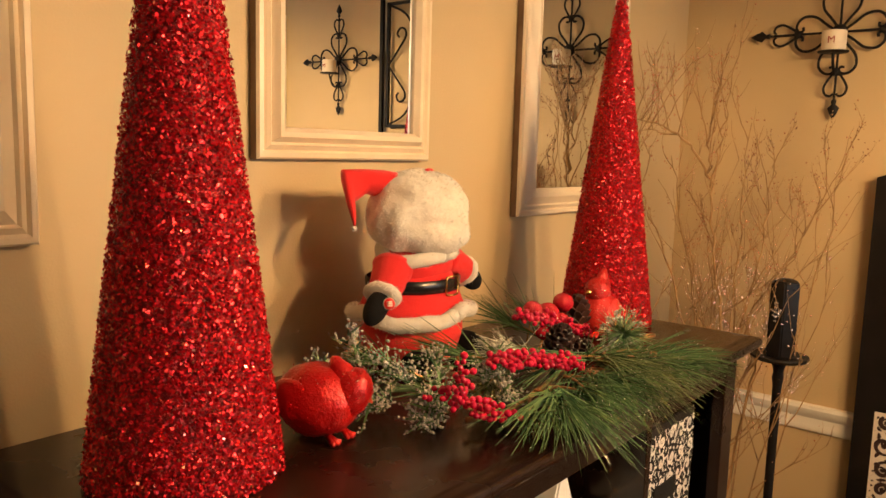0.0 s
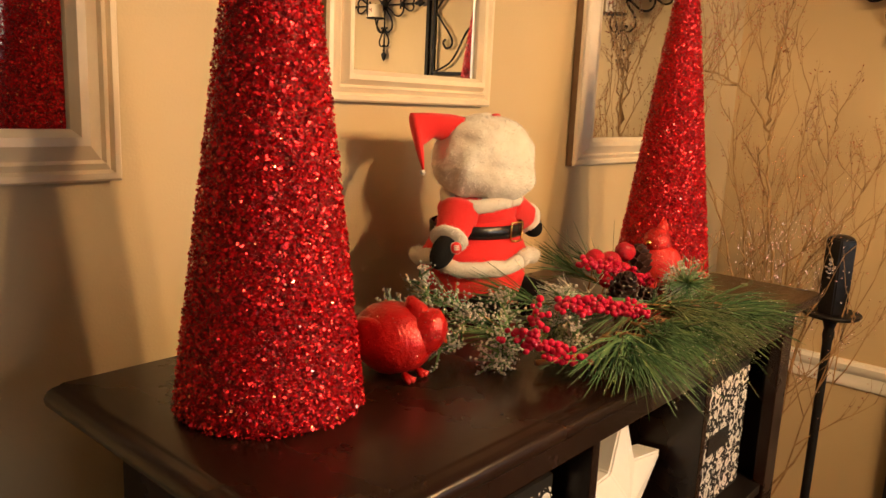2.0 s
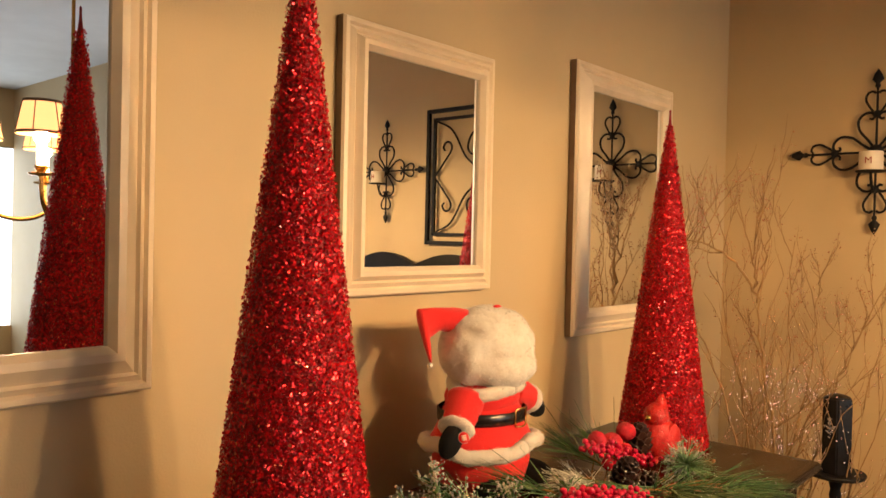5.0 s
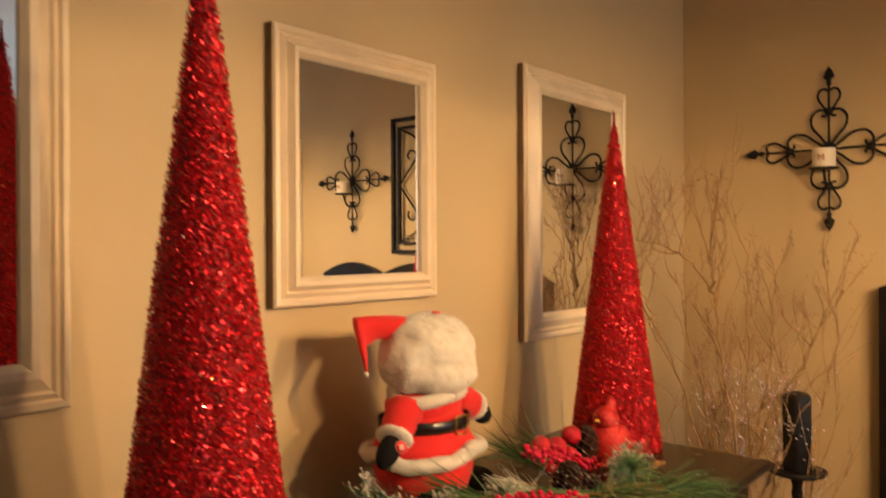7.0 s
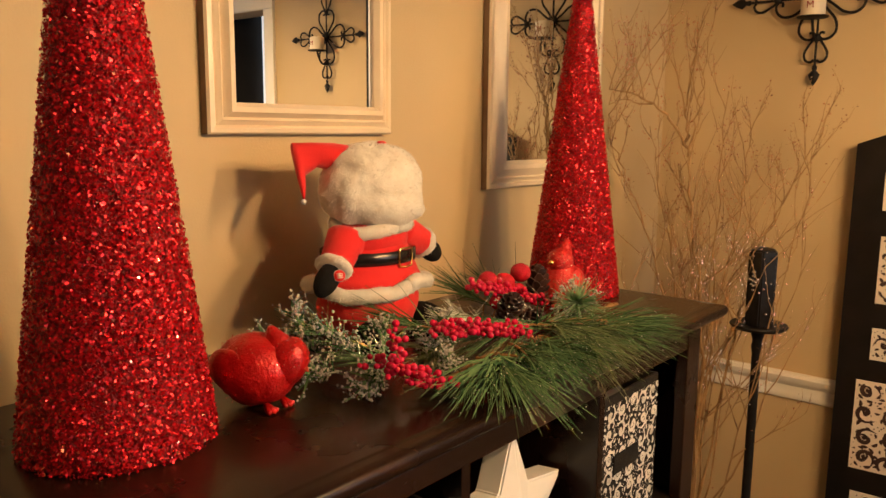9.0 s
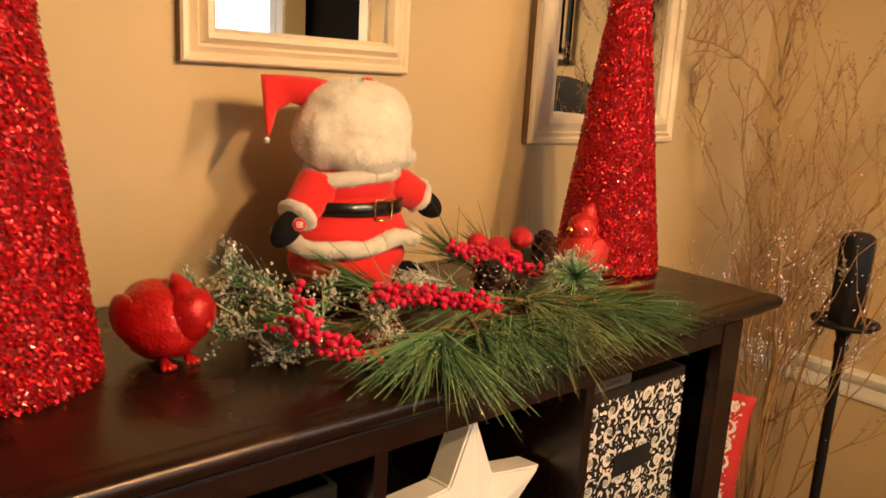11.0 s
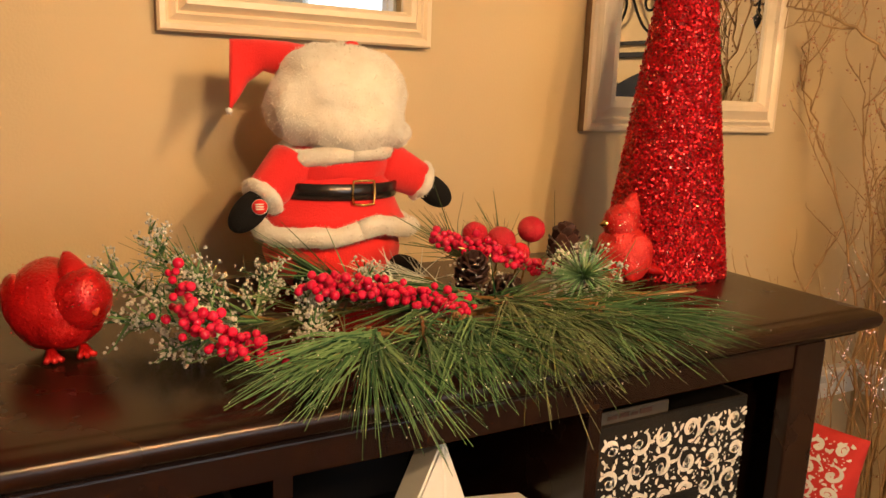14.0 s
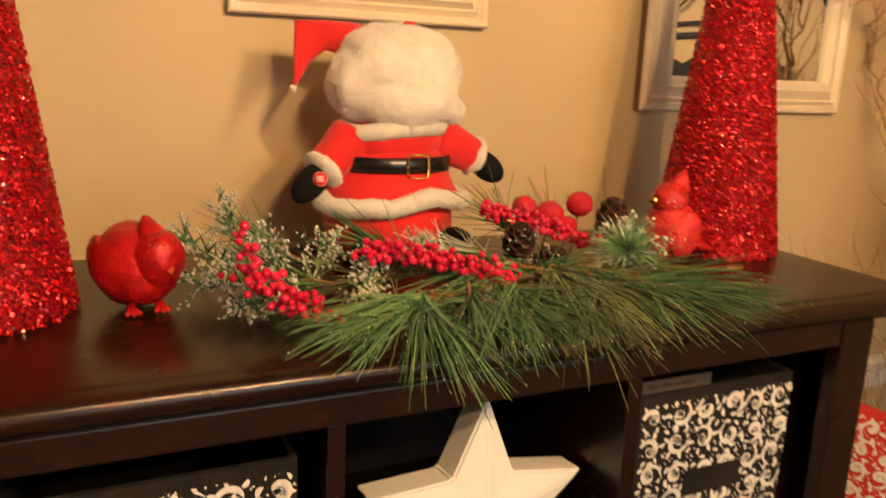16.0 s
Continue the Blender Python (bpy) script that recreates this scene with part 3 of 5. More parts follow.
def bird(m, label, size, upright, seed):
    ob = thing("bird_figurine", label, "bird figurine", "red glitter birds", m)
    k = size
    bm = bmesh.new()
    if upright:
        blob(bm, scaled(0, 0, 0.045 * k, 0.040 * k, 0.040 * k, 0.047 * k), 4, 0, 0.0015, 70, seed)
        blob(bm, scaled(0.006 * k, 0, 0.092 * k, 0.027 * k, 0.026 * k, 0.028 * k), 4, 0, 0.001, 70, seed)
        crest = [(-0.004, 0, 0.105, 0.020), (-0.008, 0, 0.122, 0.013), (-0.012, 0, 0.137, 0.004)]
        head = (0.006, 0.092)
    else:
        blob(bm, scaled(-0.006 * k, 0, 0.052 * k, 0.060 * k, 0.050 * k, 0.050 * k), 4, 0, 0.002, 70, seed)
        blob(bm, scaled(0.038 * k, 0.014 * k, 0.064 * k, 0.029 * k, 0.029 * k, 0.037 * k, 0, 32, 12), 4, 0, 0.0012, 70, seed)
        crest = [(0.031, 0.013, 0.085, 0.026), (0.024, 0.010, 0.101, 0.017), (0.018, 0.007, 0.113, 0.005)]
        head = (0.036, 0.075)
    rings = [[bm.verts.new((k * (cx + r * math.cos(a)), k * (cy + 0.75 * r * math.sin(a)), k * cz)) for a in (2 * math.pi * j / 16 for j in range(16))] for cx, cy, cz, r in crest]
    for a, b in zip(rings, rings[1:]):
        for j in range(16):
            bm.faces.new((a[j], a[(j + 1) % 16], b[(j + 1) % 16], b[j]))
    bm.faces.new(rings[-1])
    for fc in bm.faces:
        fc.smooth = True
    bm.normal_update()
    spots = [(fc.calc_center_median(), fc.normal.copy()) for fc in bm.faces if fc.calc_center_median().z > 0.004]
    part("body", bm, GLITTER_RED if upright else DEEP_RED, ob)
    part("glitter_flecks", speckle(spots, 800 if upright else 380, 0.0006 * k, seed), SPARK, ob, "silver glitter flecks", kind="stuff")
    part("glitter_coat", speckle(spots, 2200, 0.0007 * k, seed + 1), SEQUIN, ob, "fine red glitter", kind="stuff")
    # beak, face mask, wings, tail, feet
    hx, hz = head
    beak = bmesh.new()
    lathe(beak, [(0.0, -0.001), (0.008 * k, 0.0), (0.005 * k, 0.008 * k), (0.0, 0.016 * k)], 12, 0, pose((hx + 0.022) * k, (0 if upright else 0.020 * k), (hz + (0.0 if upright else -0.012)) * k, 0, 100 if upright else 125, 0))
    part("beak", beak, GOLD if upright else BEAK_RED, ob, smooth=True)
    for s in (-1, 1):
        wing = bmesh.new()
        if upright:
            blob(wing, scaled(-0.006 * k, s * 0.030 * k, 0.044 * k, 0.026 * k, 0.012 * k, 0.036 * k, 0, -12, 0), 3, 0, 0.001, 60, seed + s)
        else:
            blob(wing, scaled(-0.016 * k, s * 0.037 * k, 0.056 * k, 0.040 * k, 0.0135 * k, 0.030 * k, 0, 8, 0), 4, 0, 0.0010, 60, seed + s)
        part("wing", wing, GLITTER_RED if upright else DEEP_RED, ob)
        foot = bmesh.new()
        for d in (-0.5, 0, 0.5):
            fx = 0.022 if upright else 0.026
            tube(foot, [(fx * k, s * 0.016 * k, 0.010 * k), ((fx + 0.010 * math.cos(d)) * k, s * 0.016 * k + 0.010 * k * math.sin(d), 0.004 * k), ((fx + 0.017 * math.cos(d)) * k, s * 0.016 * k + 0.017 * k * math.sin(d), 0.003)], 0.0046 * k, 6, 0, 0.003 * k)
        part("foot", foot, GLITTER_RED if upright else DEEP_RED, ob, smooth=True)
    tail = bmesh.new()
    blob(tail, scaled((-0.045 if upright else -0.050) * k, 0, (0.022 if upright else 0.046) * k, (0.034 if upright else 0.020) * k, 0.018 * k, 0.009 * k, 0, -18, 0), 3, 0, 0.002, 60, seed)
    part("tail", tail, DEEP_RED, ob)
    return ob


bird(pose(-0.612, 0.594, TOP + 0.001, 0, 0, 10), "plump crested red glitter bird looking down, on the sideboard", 0.85, False, 11)
bird(pose(-0.620, 1.278, TOP + 0.003, 0, 0, -100), "small upright red glitter bird with a gold beak", 0.90, True, 23)

# ---- wrought-iron wall crosses ----


def turned(points, k):
    c, s = math.cos(k * math.pi / 2), math.sin(k * math.pi / 2)
    return [(c * u - s * v, y, s * u + c * v) for u, y, v in points]


def wall_cross(x, z):
    ob = thing("wall_cross", "black wrought-iron scrolled wall cross with a candle shelf", "wall cross", "iron crosses on the wall", pose(x, FAR - 0.022, z))
    big = [(0.010, 0.004), (0.035, 0.022), (0.062, 0.043), (0.090, 0.047), (0.108, 0.034), (0.112, 0.016), (0.103, 0.006), (0.094, 0.010), (0.095, 0.019)]
    small = [(0.106, 0.004), (0.126, 0.018), (0.148, 0.029), (0.166, 0.025), (0.172, 0.012), (0.166, 0.004)]
    for k in range(4):
        arm = bmesh.new()
        tube(arm, turned([(0, 0, 0), (0.19, 0, 0)], k), 0.0033, 8)
        for s in (1, -1):
            for line, r in ((big, 0.0037), (small, 0.0034)):
                pts = smooth_line([(u, 0, s * v) for u, v in line], 5)
                tube(arm, turned([tuple(q) for q in pts], k), r, 8)
        c = turned([(0.108, 0, 0)], k)[0]
        blob(arm, scaled(*c, 0.011, 0.007, 0.011), 2)
        tip = [(0.0, 0.178), (0.007, 0.183), (0.007, 0.190), (0.005, 0.194), (0.0155, 0.205), (0.009, 0.222), (0.0, 0.236)]
        turn = {0: pose(0, 0, 0, 0, 90, 0), 1: pose(0, 0, 0), 2: pose(0, 0, 0, 0, -90, 0), 3: pose(0, 0, 0, 180, 0, 0)}[k]
        lathe(arm, tip, 10, 0, Matrix.Diagonal((1, 0.6, 1, 1)) @ turn)
        part("scroll_arm", arm, IRON, ob, smooth=True, angle=50)
    boss = bmesh.new()
    blob(boss, scaled(0, -0.004, 0, 0.021, 0.012, 0.021), 3)
    part("boss", boss, IRON, ob)
    shelf = bmesh.new()
    lathe(shelf, [(0, -0.002), (0.036, -0.002), (0.040, 0.001), (0.038, 0.003), (0, 0.002)], 28, 0, pose(0, -0.055, -0.060))
    tube(shelf, smooth_line([(0, -0.005, -0.10), (0, -0.02, -0.115), (0, -0.045, -0.09), (0, -0.055, -0.062)], 5), 0.004, 8)
    part("candle_shelf", shelf, IRON, ob, smooth=True, angle=50)
    cd = thing("pillar_candle", "short ivory pillar candle printed with a red letter", "candle", "ivory candles", pose(x, FAR - 0.077, z - 0.0575))
    bm = bmesh.new()
    lathe(bm, [(0, 0), (0.030, 0), (0.0305, 0.003), (0.0305, 0.050), (0.029, 0.053), (0.018, 0.051), (0, 0.050)], 36)
    part("wax", bm, IVORY_WAX, cd, smooth=True, angle=40)
    wick = bmesh.new()
    tube(wick, [(0, 0, 0.049), (0.001, 0, 0.056), (0.003, 0, 0.060)], 0.0009, 6)
    part("wick", wick, BLACK_FELT, cd)
    data = bpy.data.curves.new("letter", "FONT")
    data.body, data.size, data.extrude, data.align_x, data.align_y = "M", 0.026, 0.0004, "CENTER", "CENTER"
    src = bpy.data.objects.new("letter_source", data)
    scene.collection.objects.link(src)
    bpy.context.view_layer.update()
    me = bpy.data.meshes.new_from_object(src.evaluated_get(bpy.context.evaluated_depsgraph_get()))
    bpy.data.objects.remove(src)
    for v in me.vertices:
        u = v.co.x / 0.031
        v.co = Vector((0.0312 * math.sin(u), -0.0312 * math.cos(u) - v.co.z, 0.026 + v.co.y))
    me.materials.clear()
    me.materials.append(LETTER_RED)
    part("letter", me, None, cd, "dark red printed letter M")
    return ob


wall_cross(-0.500, 1.848)
wall_cross(0.644, 1.873)

# ---- scrolled iron panel between the crosses ----


def scroll_panel(x0, x1, z0, z1):
    ob = thing("iron_scroll_panel", "black wrought-iron rectangular scroll panel hung on the wall", "wall decor", "", pose(x0, FAR - 0.02, z0))
    w, h = x1 - x0, z1 - z0
    for d, r in ((0.008, 0.008), (0.045, 0.006)):
        for a, b in (((d, d), (w - d, d)), ((w - d, d), (w - d, h - d)), ((w - d, h - d), (d, h - d)), ((d, h - d), (d, d))):
            lo = (min(a[0], b[0]) - r, -0.008, min(a[1], b[1]) - r)
            hi = (max(a[0], b[0]) + r, 0.008 - d * 0.05, max(a[1], b[1]) + r)
            part("bar", boxed(lo, hi, 0.002), IRON, ob)
    for sx in (1, -1):
        for sz in (1, -1):
            bm = bmesh.new()
            c = lambda u, v: (w / 2 + sx * u, 0, h / 2 + sz * v)
            for line in ([(w / 2 - 0.045, 0.0), (0.20, 0.06), (0.16, 0.11), (0.165, 0.14), (0.19, 0.145), (0.205, 0.125), (0.195, 0.11)], [(0.0, 0.02), (0.08, 0.08), (0.13, 0.16), (0.17, 0.205), (w / 2 - 0.05, h / 2 - 0.05)], [(0.0, 0.20), (0.05, 0.17), (0.07, 0.12), (0.05, 0.09), (0.025, 0.10), (0.03, 0.125)]):
                tube(bm, smooth_line([c(u, v) for u, v in line], 6), 0.0045, 8)
            part("scroll", bm, IRON, ob, smooth=True, angle=50)
    return ob


scroll_panel(-0.20, 0.395, 1.547, 2.126)

# ---- floor candle stand ----
cs = thing("floor_candle_stand", "tall black iron floor candle stand with a round dish", "candle stand", "", pose(-0.510, 2.08, 0.036))
bm = bmesh.new()
lathe(bm, [(0, 0.935), (0.012, 0.936), (0.03, 0.942), (0.066, 0.950), (0.072, 0.957), (0.070, 0.961), (0.05, 0.958), (0, 0.957)], 40)
part("dish", bm, IRON, cs, smooth=True, angle=40)
bm = bmesh.new()
lathe(bm, [(0.016, -0.016), (0.0125, 0.03), (0.0115, 0.5), (0.0115, 0.88), (0.015, 0.90), (0.012, 0.915), (0.018, 0.937)], 16)
part("pole", bm, IRON, cs, smooth=True, angle=40)
bm = bmesh.new()
lathe(bm, [(0, -0.036), (0.13, -0.036), (0.132, -0.030), (0.10, -0.022), (0.03, -0.014), (0, -0.014)], 40)
part("base", bm, IRON, cs, smooth=True, angle=40)
pc = thing("pillar_candle", "tall black pillar candle with a clear rhinestone emblem", "candle", "", pose(-0.510, 2.08, 0.9935, 0, 0, -15))
bm = bmesh.new()
lathe(bm, [(0, 0), (0.0385, 0), (0.039, 0.004), (0.039, 0.186), (0.036, 0.196), (0.020, 0.203), (0, 0.206)], 6)
bmesh.ops.bevel(bm, geom=[e for e in bm.edges], offset=0.003, segments=2, affect="EDGES")
part("wax", bm, BLACK_WAX, pc, smooth=True, angle=35)
CRYSTAL = material("rhinestone", (0.9, 0.9, 0.95), 0.08, metal=0.9, second=(0.7, 0.72, 0.8), scale=80)
for u, z, r in ((0, 0.142, 0.006), (0, 0.131, 0.0055), (0, 0.119, 0.006), (-0.010, 0.122, 0.005), (0.010, 0.122, 0.005), (0, 0.107, 0.0045), (-0.006, 0.110, 0.004), (0.006, 0.110, 0.004), (0, 0.096, 0.004)):
    gem = bmesh.new()
    bmesh.ops.create_icosphere(gem, subdivisions=1, radius=r)
    part("rhinestone", gem, CRYSTAL, pc, m=pose(u, -0.0355, z))

# ---- printed pattern ----


def spiral(bm, x, y, size, turn, hand_side, width, z):
    """A flat curling ribbon with a leaf end, in the xy plane."""
    pts, ws = [], []
    for k in range(26):
        t = k / 25
        a = turn + hand_side * (6.6 * t)
        r = size * (1.05 - 0.95 * t)
        pts.append(Vector((x + r * math.cos(a), y + r * math.sin(a), z)))
        ws.append(width * (0.45 + 0.75 * math.sin(math.pi * min(t * 1.05, 1))))
    tail = Vector((math.cos(turn - hand_side * 0.5), math.sin(turn - hand_side * 0.5), 0))
    pts.insert(0, pts[0] + tail * 0 + Vector((math.cos(turn - hand_side * 1.3), math.sin(turn - hand_side * 1.3), 0)) * size * 0.55)
    ws.insert(0, width * 0.05)
    rows = []
    for k, q in enumerate(pts):
        way = (pts[min(k + 1, len(pts) - 1)] - pts[max(k - 1, 0)]).normalized()
        n = Vector((-way.y, way.x, 0))
        rows.append((bm.verts.new(q + n * ws[k]), bm.verts.new(q - n * ws[k])))
    for a, b in zip(rows, rows[1:]):
        bm.faces.new((a[0], a[1], b[1], b[0]))
    disc = [bm.verts.new(pts[-1] + Vector((math.cos(a), math.sin(a), 0)) * width * 1.3) for a in (2 * math.pi * j / 10 for j in range(10))]
    bm.faces.new(disc)


def leaf(bm, x, y, size, turn, z):
    """A flat pointed leaf with a bent spine."""
    rows = []
    for k in range(9):
        t = k / 8
        a = turn + 0.7 * (t - 0.3)
        c = Vector((x + size * t * math.cos(a), y + size * t * math.sin(a), z))
        n = Vector((-math.sin(a), math.cos(a), 0)) * size * 0.26 * math.sin(math.pi * t) ** 0.8
        rows.append((bm.verts.new(c + n), bm.verts.new(c - n)))
    for a, b in zip(rows, rows[1:]):
        bm.faces.new((a[0], a[1], b[1], b[0]))


def damask(w, h, step, seed, z=0.0):
    """Scroll print that fills w by h: curls, leaves and rows of dots."""
    rng = random.Random(seed)
    bm = bmesh.new()
    rows, cols = int(h / step), max(int(w / step), 1)
    for i in range(rows):
        for j in range(cols):
            x = (j + 0.5 + rng.uniform(-0.10, 0.10)) * w / cols
            y = (i + 0.5 + rng.uniform(-0.10, 0.10)) * h / rows
            hs, turn = rng.choice((1, -1)), rng.uniform(0, 6.28)
            spiral(bm, x, y, step * 0.43, turn, hs, step * 0.085, z)
            spiral(bm, x + step * 0.10 * math.cos(turn + 2), y + step * 0.10 * math.sin(turn + 2), step * 0.17, turn + 2.4, -hs, step * 0.05, z)
            for q in (0.2, 1.25, 2.3, 3.35, 4.4, 5.45):
                leaf(bm, x + step * 0.40 * math.cos(turn + q), y + step * 0.40 * math.sin(turn + q), step * rng.uniform(0.22, 0.34), turn + q + hs * rng.uniform(0.5, 1.4), z)
            for q in range(6):
                a = turn + hs * (2.2 + 0.28 * q)
                c = Vector((x + step * 0.22 * math.cos(a), y + step * 0.22 * math.sin(a), z))
                bm.faces.new([bm.verts.new(c + Vector((math.cos(b), math.sin(b), 0)) * step * 0.024) for b in (math.pi * k / 3 for k in range(6))])
    # small leaves and dots fill what the curls leave bare
    cell = step * 0.085
    taken = {(int(v.co.x // cell), int(v.co.y // cell)) for v in bm.verts}

    def bare(px, py):
        i, j = int(px // cell), int(py // cell)
        return all((i + a, j + b) not in taken for a, b in ((0, 0), (1, 0), (-1, 0), (0, 1), (0, -1)))

    for k in range(int(320 * w * h / step ** 2)):
        x, y, turn = rng.uniform(0, w), rng.uniform(0, h), rng.uniform(0, 6.28)
        ln = step * rng.choice((0.20, 0.26, 0.34))
        if all(bare(x + ln * q * math.cos(turn), y + ln * q * math.sin(turn)) for q in (0.1, 0.4, 0.7, 1.0)):
            leaf(bm, x, y, ln, turn, z)
            taken |= {(int((x + ln * q * math.cos(turn + 0.7 * (q - 0.3))) // cell), int((y + ln * q * math.sin(turn + 0.7 * (q - 0.3))) // cell)) for q in (0, 0.25, 0.5, 0.75, 1)}
        elif k % 3 == 0 and bare(x, y):
            bm.faces.new([bm.verts.new((x + step * 0.034 * math.cos(b), y + step * 0.034 * math.sin(b), z)) for b in (math.pi * q / 4 for q in range(8))])
            taken.add((int(x // cell), int(y // cell)))
    out = [fc for fc in bm.faces if any(not (0.001 < v.co.x < w - 0.001 and 0.001 < v.co.y < h - 0.001) for v in fc.verts)]
    bmesh.ops.delete(bm, geom=out, context="FACES")
    for fc in bm.faces:
        if fc.normal.z < 0:
            fc.normal_flip()
    return bm


# ---- storage bins and white star ----
STAND_UP = Matrix(((0, 0, 1, 0), (1, 0, 0, 0), (0, 1, 0, 0), (0, 0, 0, 1)))


def storage_bin(y, seed, label, tag):
    w, h, d = 0.246, 0.243, 0.30
    ob = thing("storage_bin", label, "storage bin", "patterned storage bins", pose(-0.460 - d, y, 0.8085))
    bm = bmesh.new()
    t = 0.006
    loops = [[bm.verts.new((x, y_, z)) for x, y_ in ((e, e), (d - e, e), (d - e, w - e), (e, w - e))] for e, z in ((0, 0), (0, h), (t, h), (t, t))]
    for a, b in zip(loops, loops[1:]):
        for k in range(4):
            bm.faces.new((a[k], a[(k + 1) % 4], b[(k + 1) % 4], b[k]))
    bm.faces.new(loops[0][::-1])
    bm.faces.new(loops[-1])
    bmesh.ops.bevel(bm, geom=[e for e in bm.edges if abs(e.verts[0].co.z - e.verts[1].co.z) > 0.01], offset=0.002, segments=2, affect="EDGES")
    part("body", bm, BLACK_CLOTH, ob, "black fabric box")
    bm = damask(w - 0.004, h - 0.014, 0.036, seed)
    bmesh.ops.transform(bm, matrix=Matrix.Translation((d + 0.0012, 0.004, 0.003)) @ STAND_UP, verts=bm.verts)
    part("printed_front", bm, CREAM_PRINT, ob, "cream scroll print")
    part("handle", boxed((d, w / 2 - 0.045, h * 0.42), (d + 0.004, w / 2 + 0.045, h * 0.42 + 0.034), 0.0015), BLACK_CLOTH, ob, "black fabric pull")
    if tag:
        part("name_tag", boxed((d - 0.012, 0.010, h - 0.012), (d - 0.009, 0.115, h + 0.013), 0.001), CLOTH_GREY, ob, "grey card tag with illegible writing")
        for k, (a, b) in enumerate(((0.02, 0.034), (0.037, 0.052), (0.056, 0.066), (0.069, 0.088))):
            part("writing_bar", boxed((d - 0.0088, a, h + 0.003), (d - 0.0082, b, h + 0.0075 + 0.002 * (k % 2))), PRINT_DARK, ob)
    return ob


CLOTH_GREY = material("grey_card", (0.045, 0.04, 0.036), 0.7, second=(0.055, 0.05, 0.045), scale=20)
storage_bin(1.117, 5, "black fabric storage bin with cream scroll print and tag", True)
storage_bin(0.472, 6, "black fabric storage bin with cream scroll print", False)

bm = bmesh.new()
R1, R2, DP = 0.142, 0.066, 0.016
rim = [(R1 if k % 2 == 0 else R2, math.pi / 2 + k * math.pi / 5) for k in range(10)]
flat = [[bm.verts.new((x, r * 0.985 * math.cos(a), r * 0.985 * math.sin(a))) for r, a in rim] for x in (0.0, 0.042)]
front = bm.verts.new((0.042 + DP, 0, 0))
bm.faces.new(flat[0][::-1])
for k in range(10):
    bm.faces.new((flat[0][k], flat[0][(k + 1) % 10], flat[1][(k + 1) % 10], flat[1][k]))
    bm.faces.new((flat[1][k], flat[1][(k + 1) % 10], front))
bmesh.ops.recalc_face_normals(bm, faces=bm.faces)
bmesh.ops.bevel(bm, geom=list(bm.edges), offset=0.0025, segments=2, affect="EDGES")
tagged(part("star_ornament", bm, WHITE_WOOD, m=pose(-0.512, 0.921, 0.812 + R1 * 0.809, -4, -5, 2)), "white faceted wooden star leaning in the open cubby", "star ornament")

# ---- red damask cushion on a plain bench behind the sideboard's end ----
bench = thing("bench", "low dark bench beside the sideboard", "bench", "", pose(-0.70, 1.86, 0))
part("bench_seat", boxed((-0.235, -0.11, 0.45), (0.12, 0.13, 0.488), 0.006), BLACK_PAINT, bench)
for dx in (-0.22, 0.08):
    for dy in (-0.09, 0.08):
        part("leg", boxed((dx, dy, 0), (dx + 0.03, dy + 0.03, 0.4495), 0.003), BLACK_PAINT, bench)


def cushion(m, s):
    ob = thing("cushion", "red cushion with cream damask print, propped on the bench", "cushion", "", m)
    n = 28

    def puff(u, v):
        e = (1 - (2 * u - 1) ** 2) * (1 - (2 * v - 1) ** 2)
        return 0.062 * max(e, 0) ** 0.42

    def plan(u, v):
        pu = 1 - 0.06 * (1 - abs(2 * v - 1) ** 2)
        pv = 1 - 0.06 * (1 - abs(2 * u - 1) ** 2)
        return (s * (0.5 + (u - 0.5) * pu), s * (0.5 + (v - 0.5) * pv))

    bm = bmesh.new()
    for sg in (1, -1):
        g_ = [[bm.verts.new((*plan(i / n, j / n), sg * puff(i / n, j / n))) for j in range(n + 1)] for i in range(n + 1)]
        for i in range(n):
            for j in range(n):
                q = (g_[i][j], g_[i + 1][j], g_[i + 1][j + 1], g_[i][j + 1])
                bm.faces.new(q if sg > 0 else q[::-1])
    bmesh.ops.remove_doubles(bm, verts=bm.verts, dist=1e-5)
    part("cover", bm, RED_CLOTH, ob, smooth=True)
    for sg in (1, -1):
        bm = damask(s - 0.02, s - 0.02, 0.040, 12)
        for v in bm.verts:
            u, w = (v.co.x + 0.01) / s, (v.co.y + 0.01) / s
            v.co = Vector((*plan(u, w), sg * (puff(u, w) + 0.0014)))
        part("damask_print", bm, CREAM_PRINT, ob, "cream damask print")
    return ob


cushion(Matrix.Translation((-0.925, 1.825, 0.490)) @ pose(0, 0, 0, 85, 0, 0), 0.350)

# ---- folding screen with printed panels ----


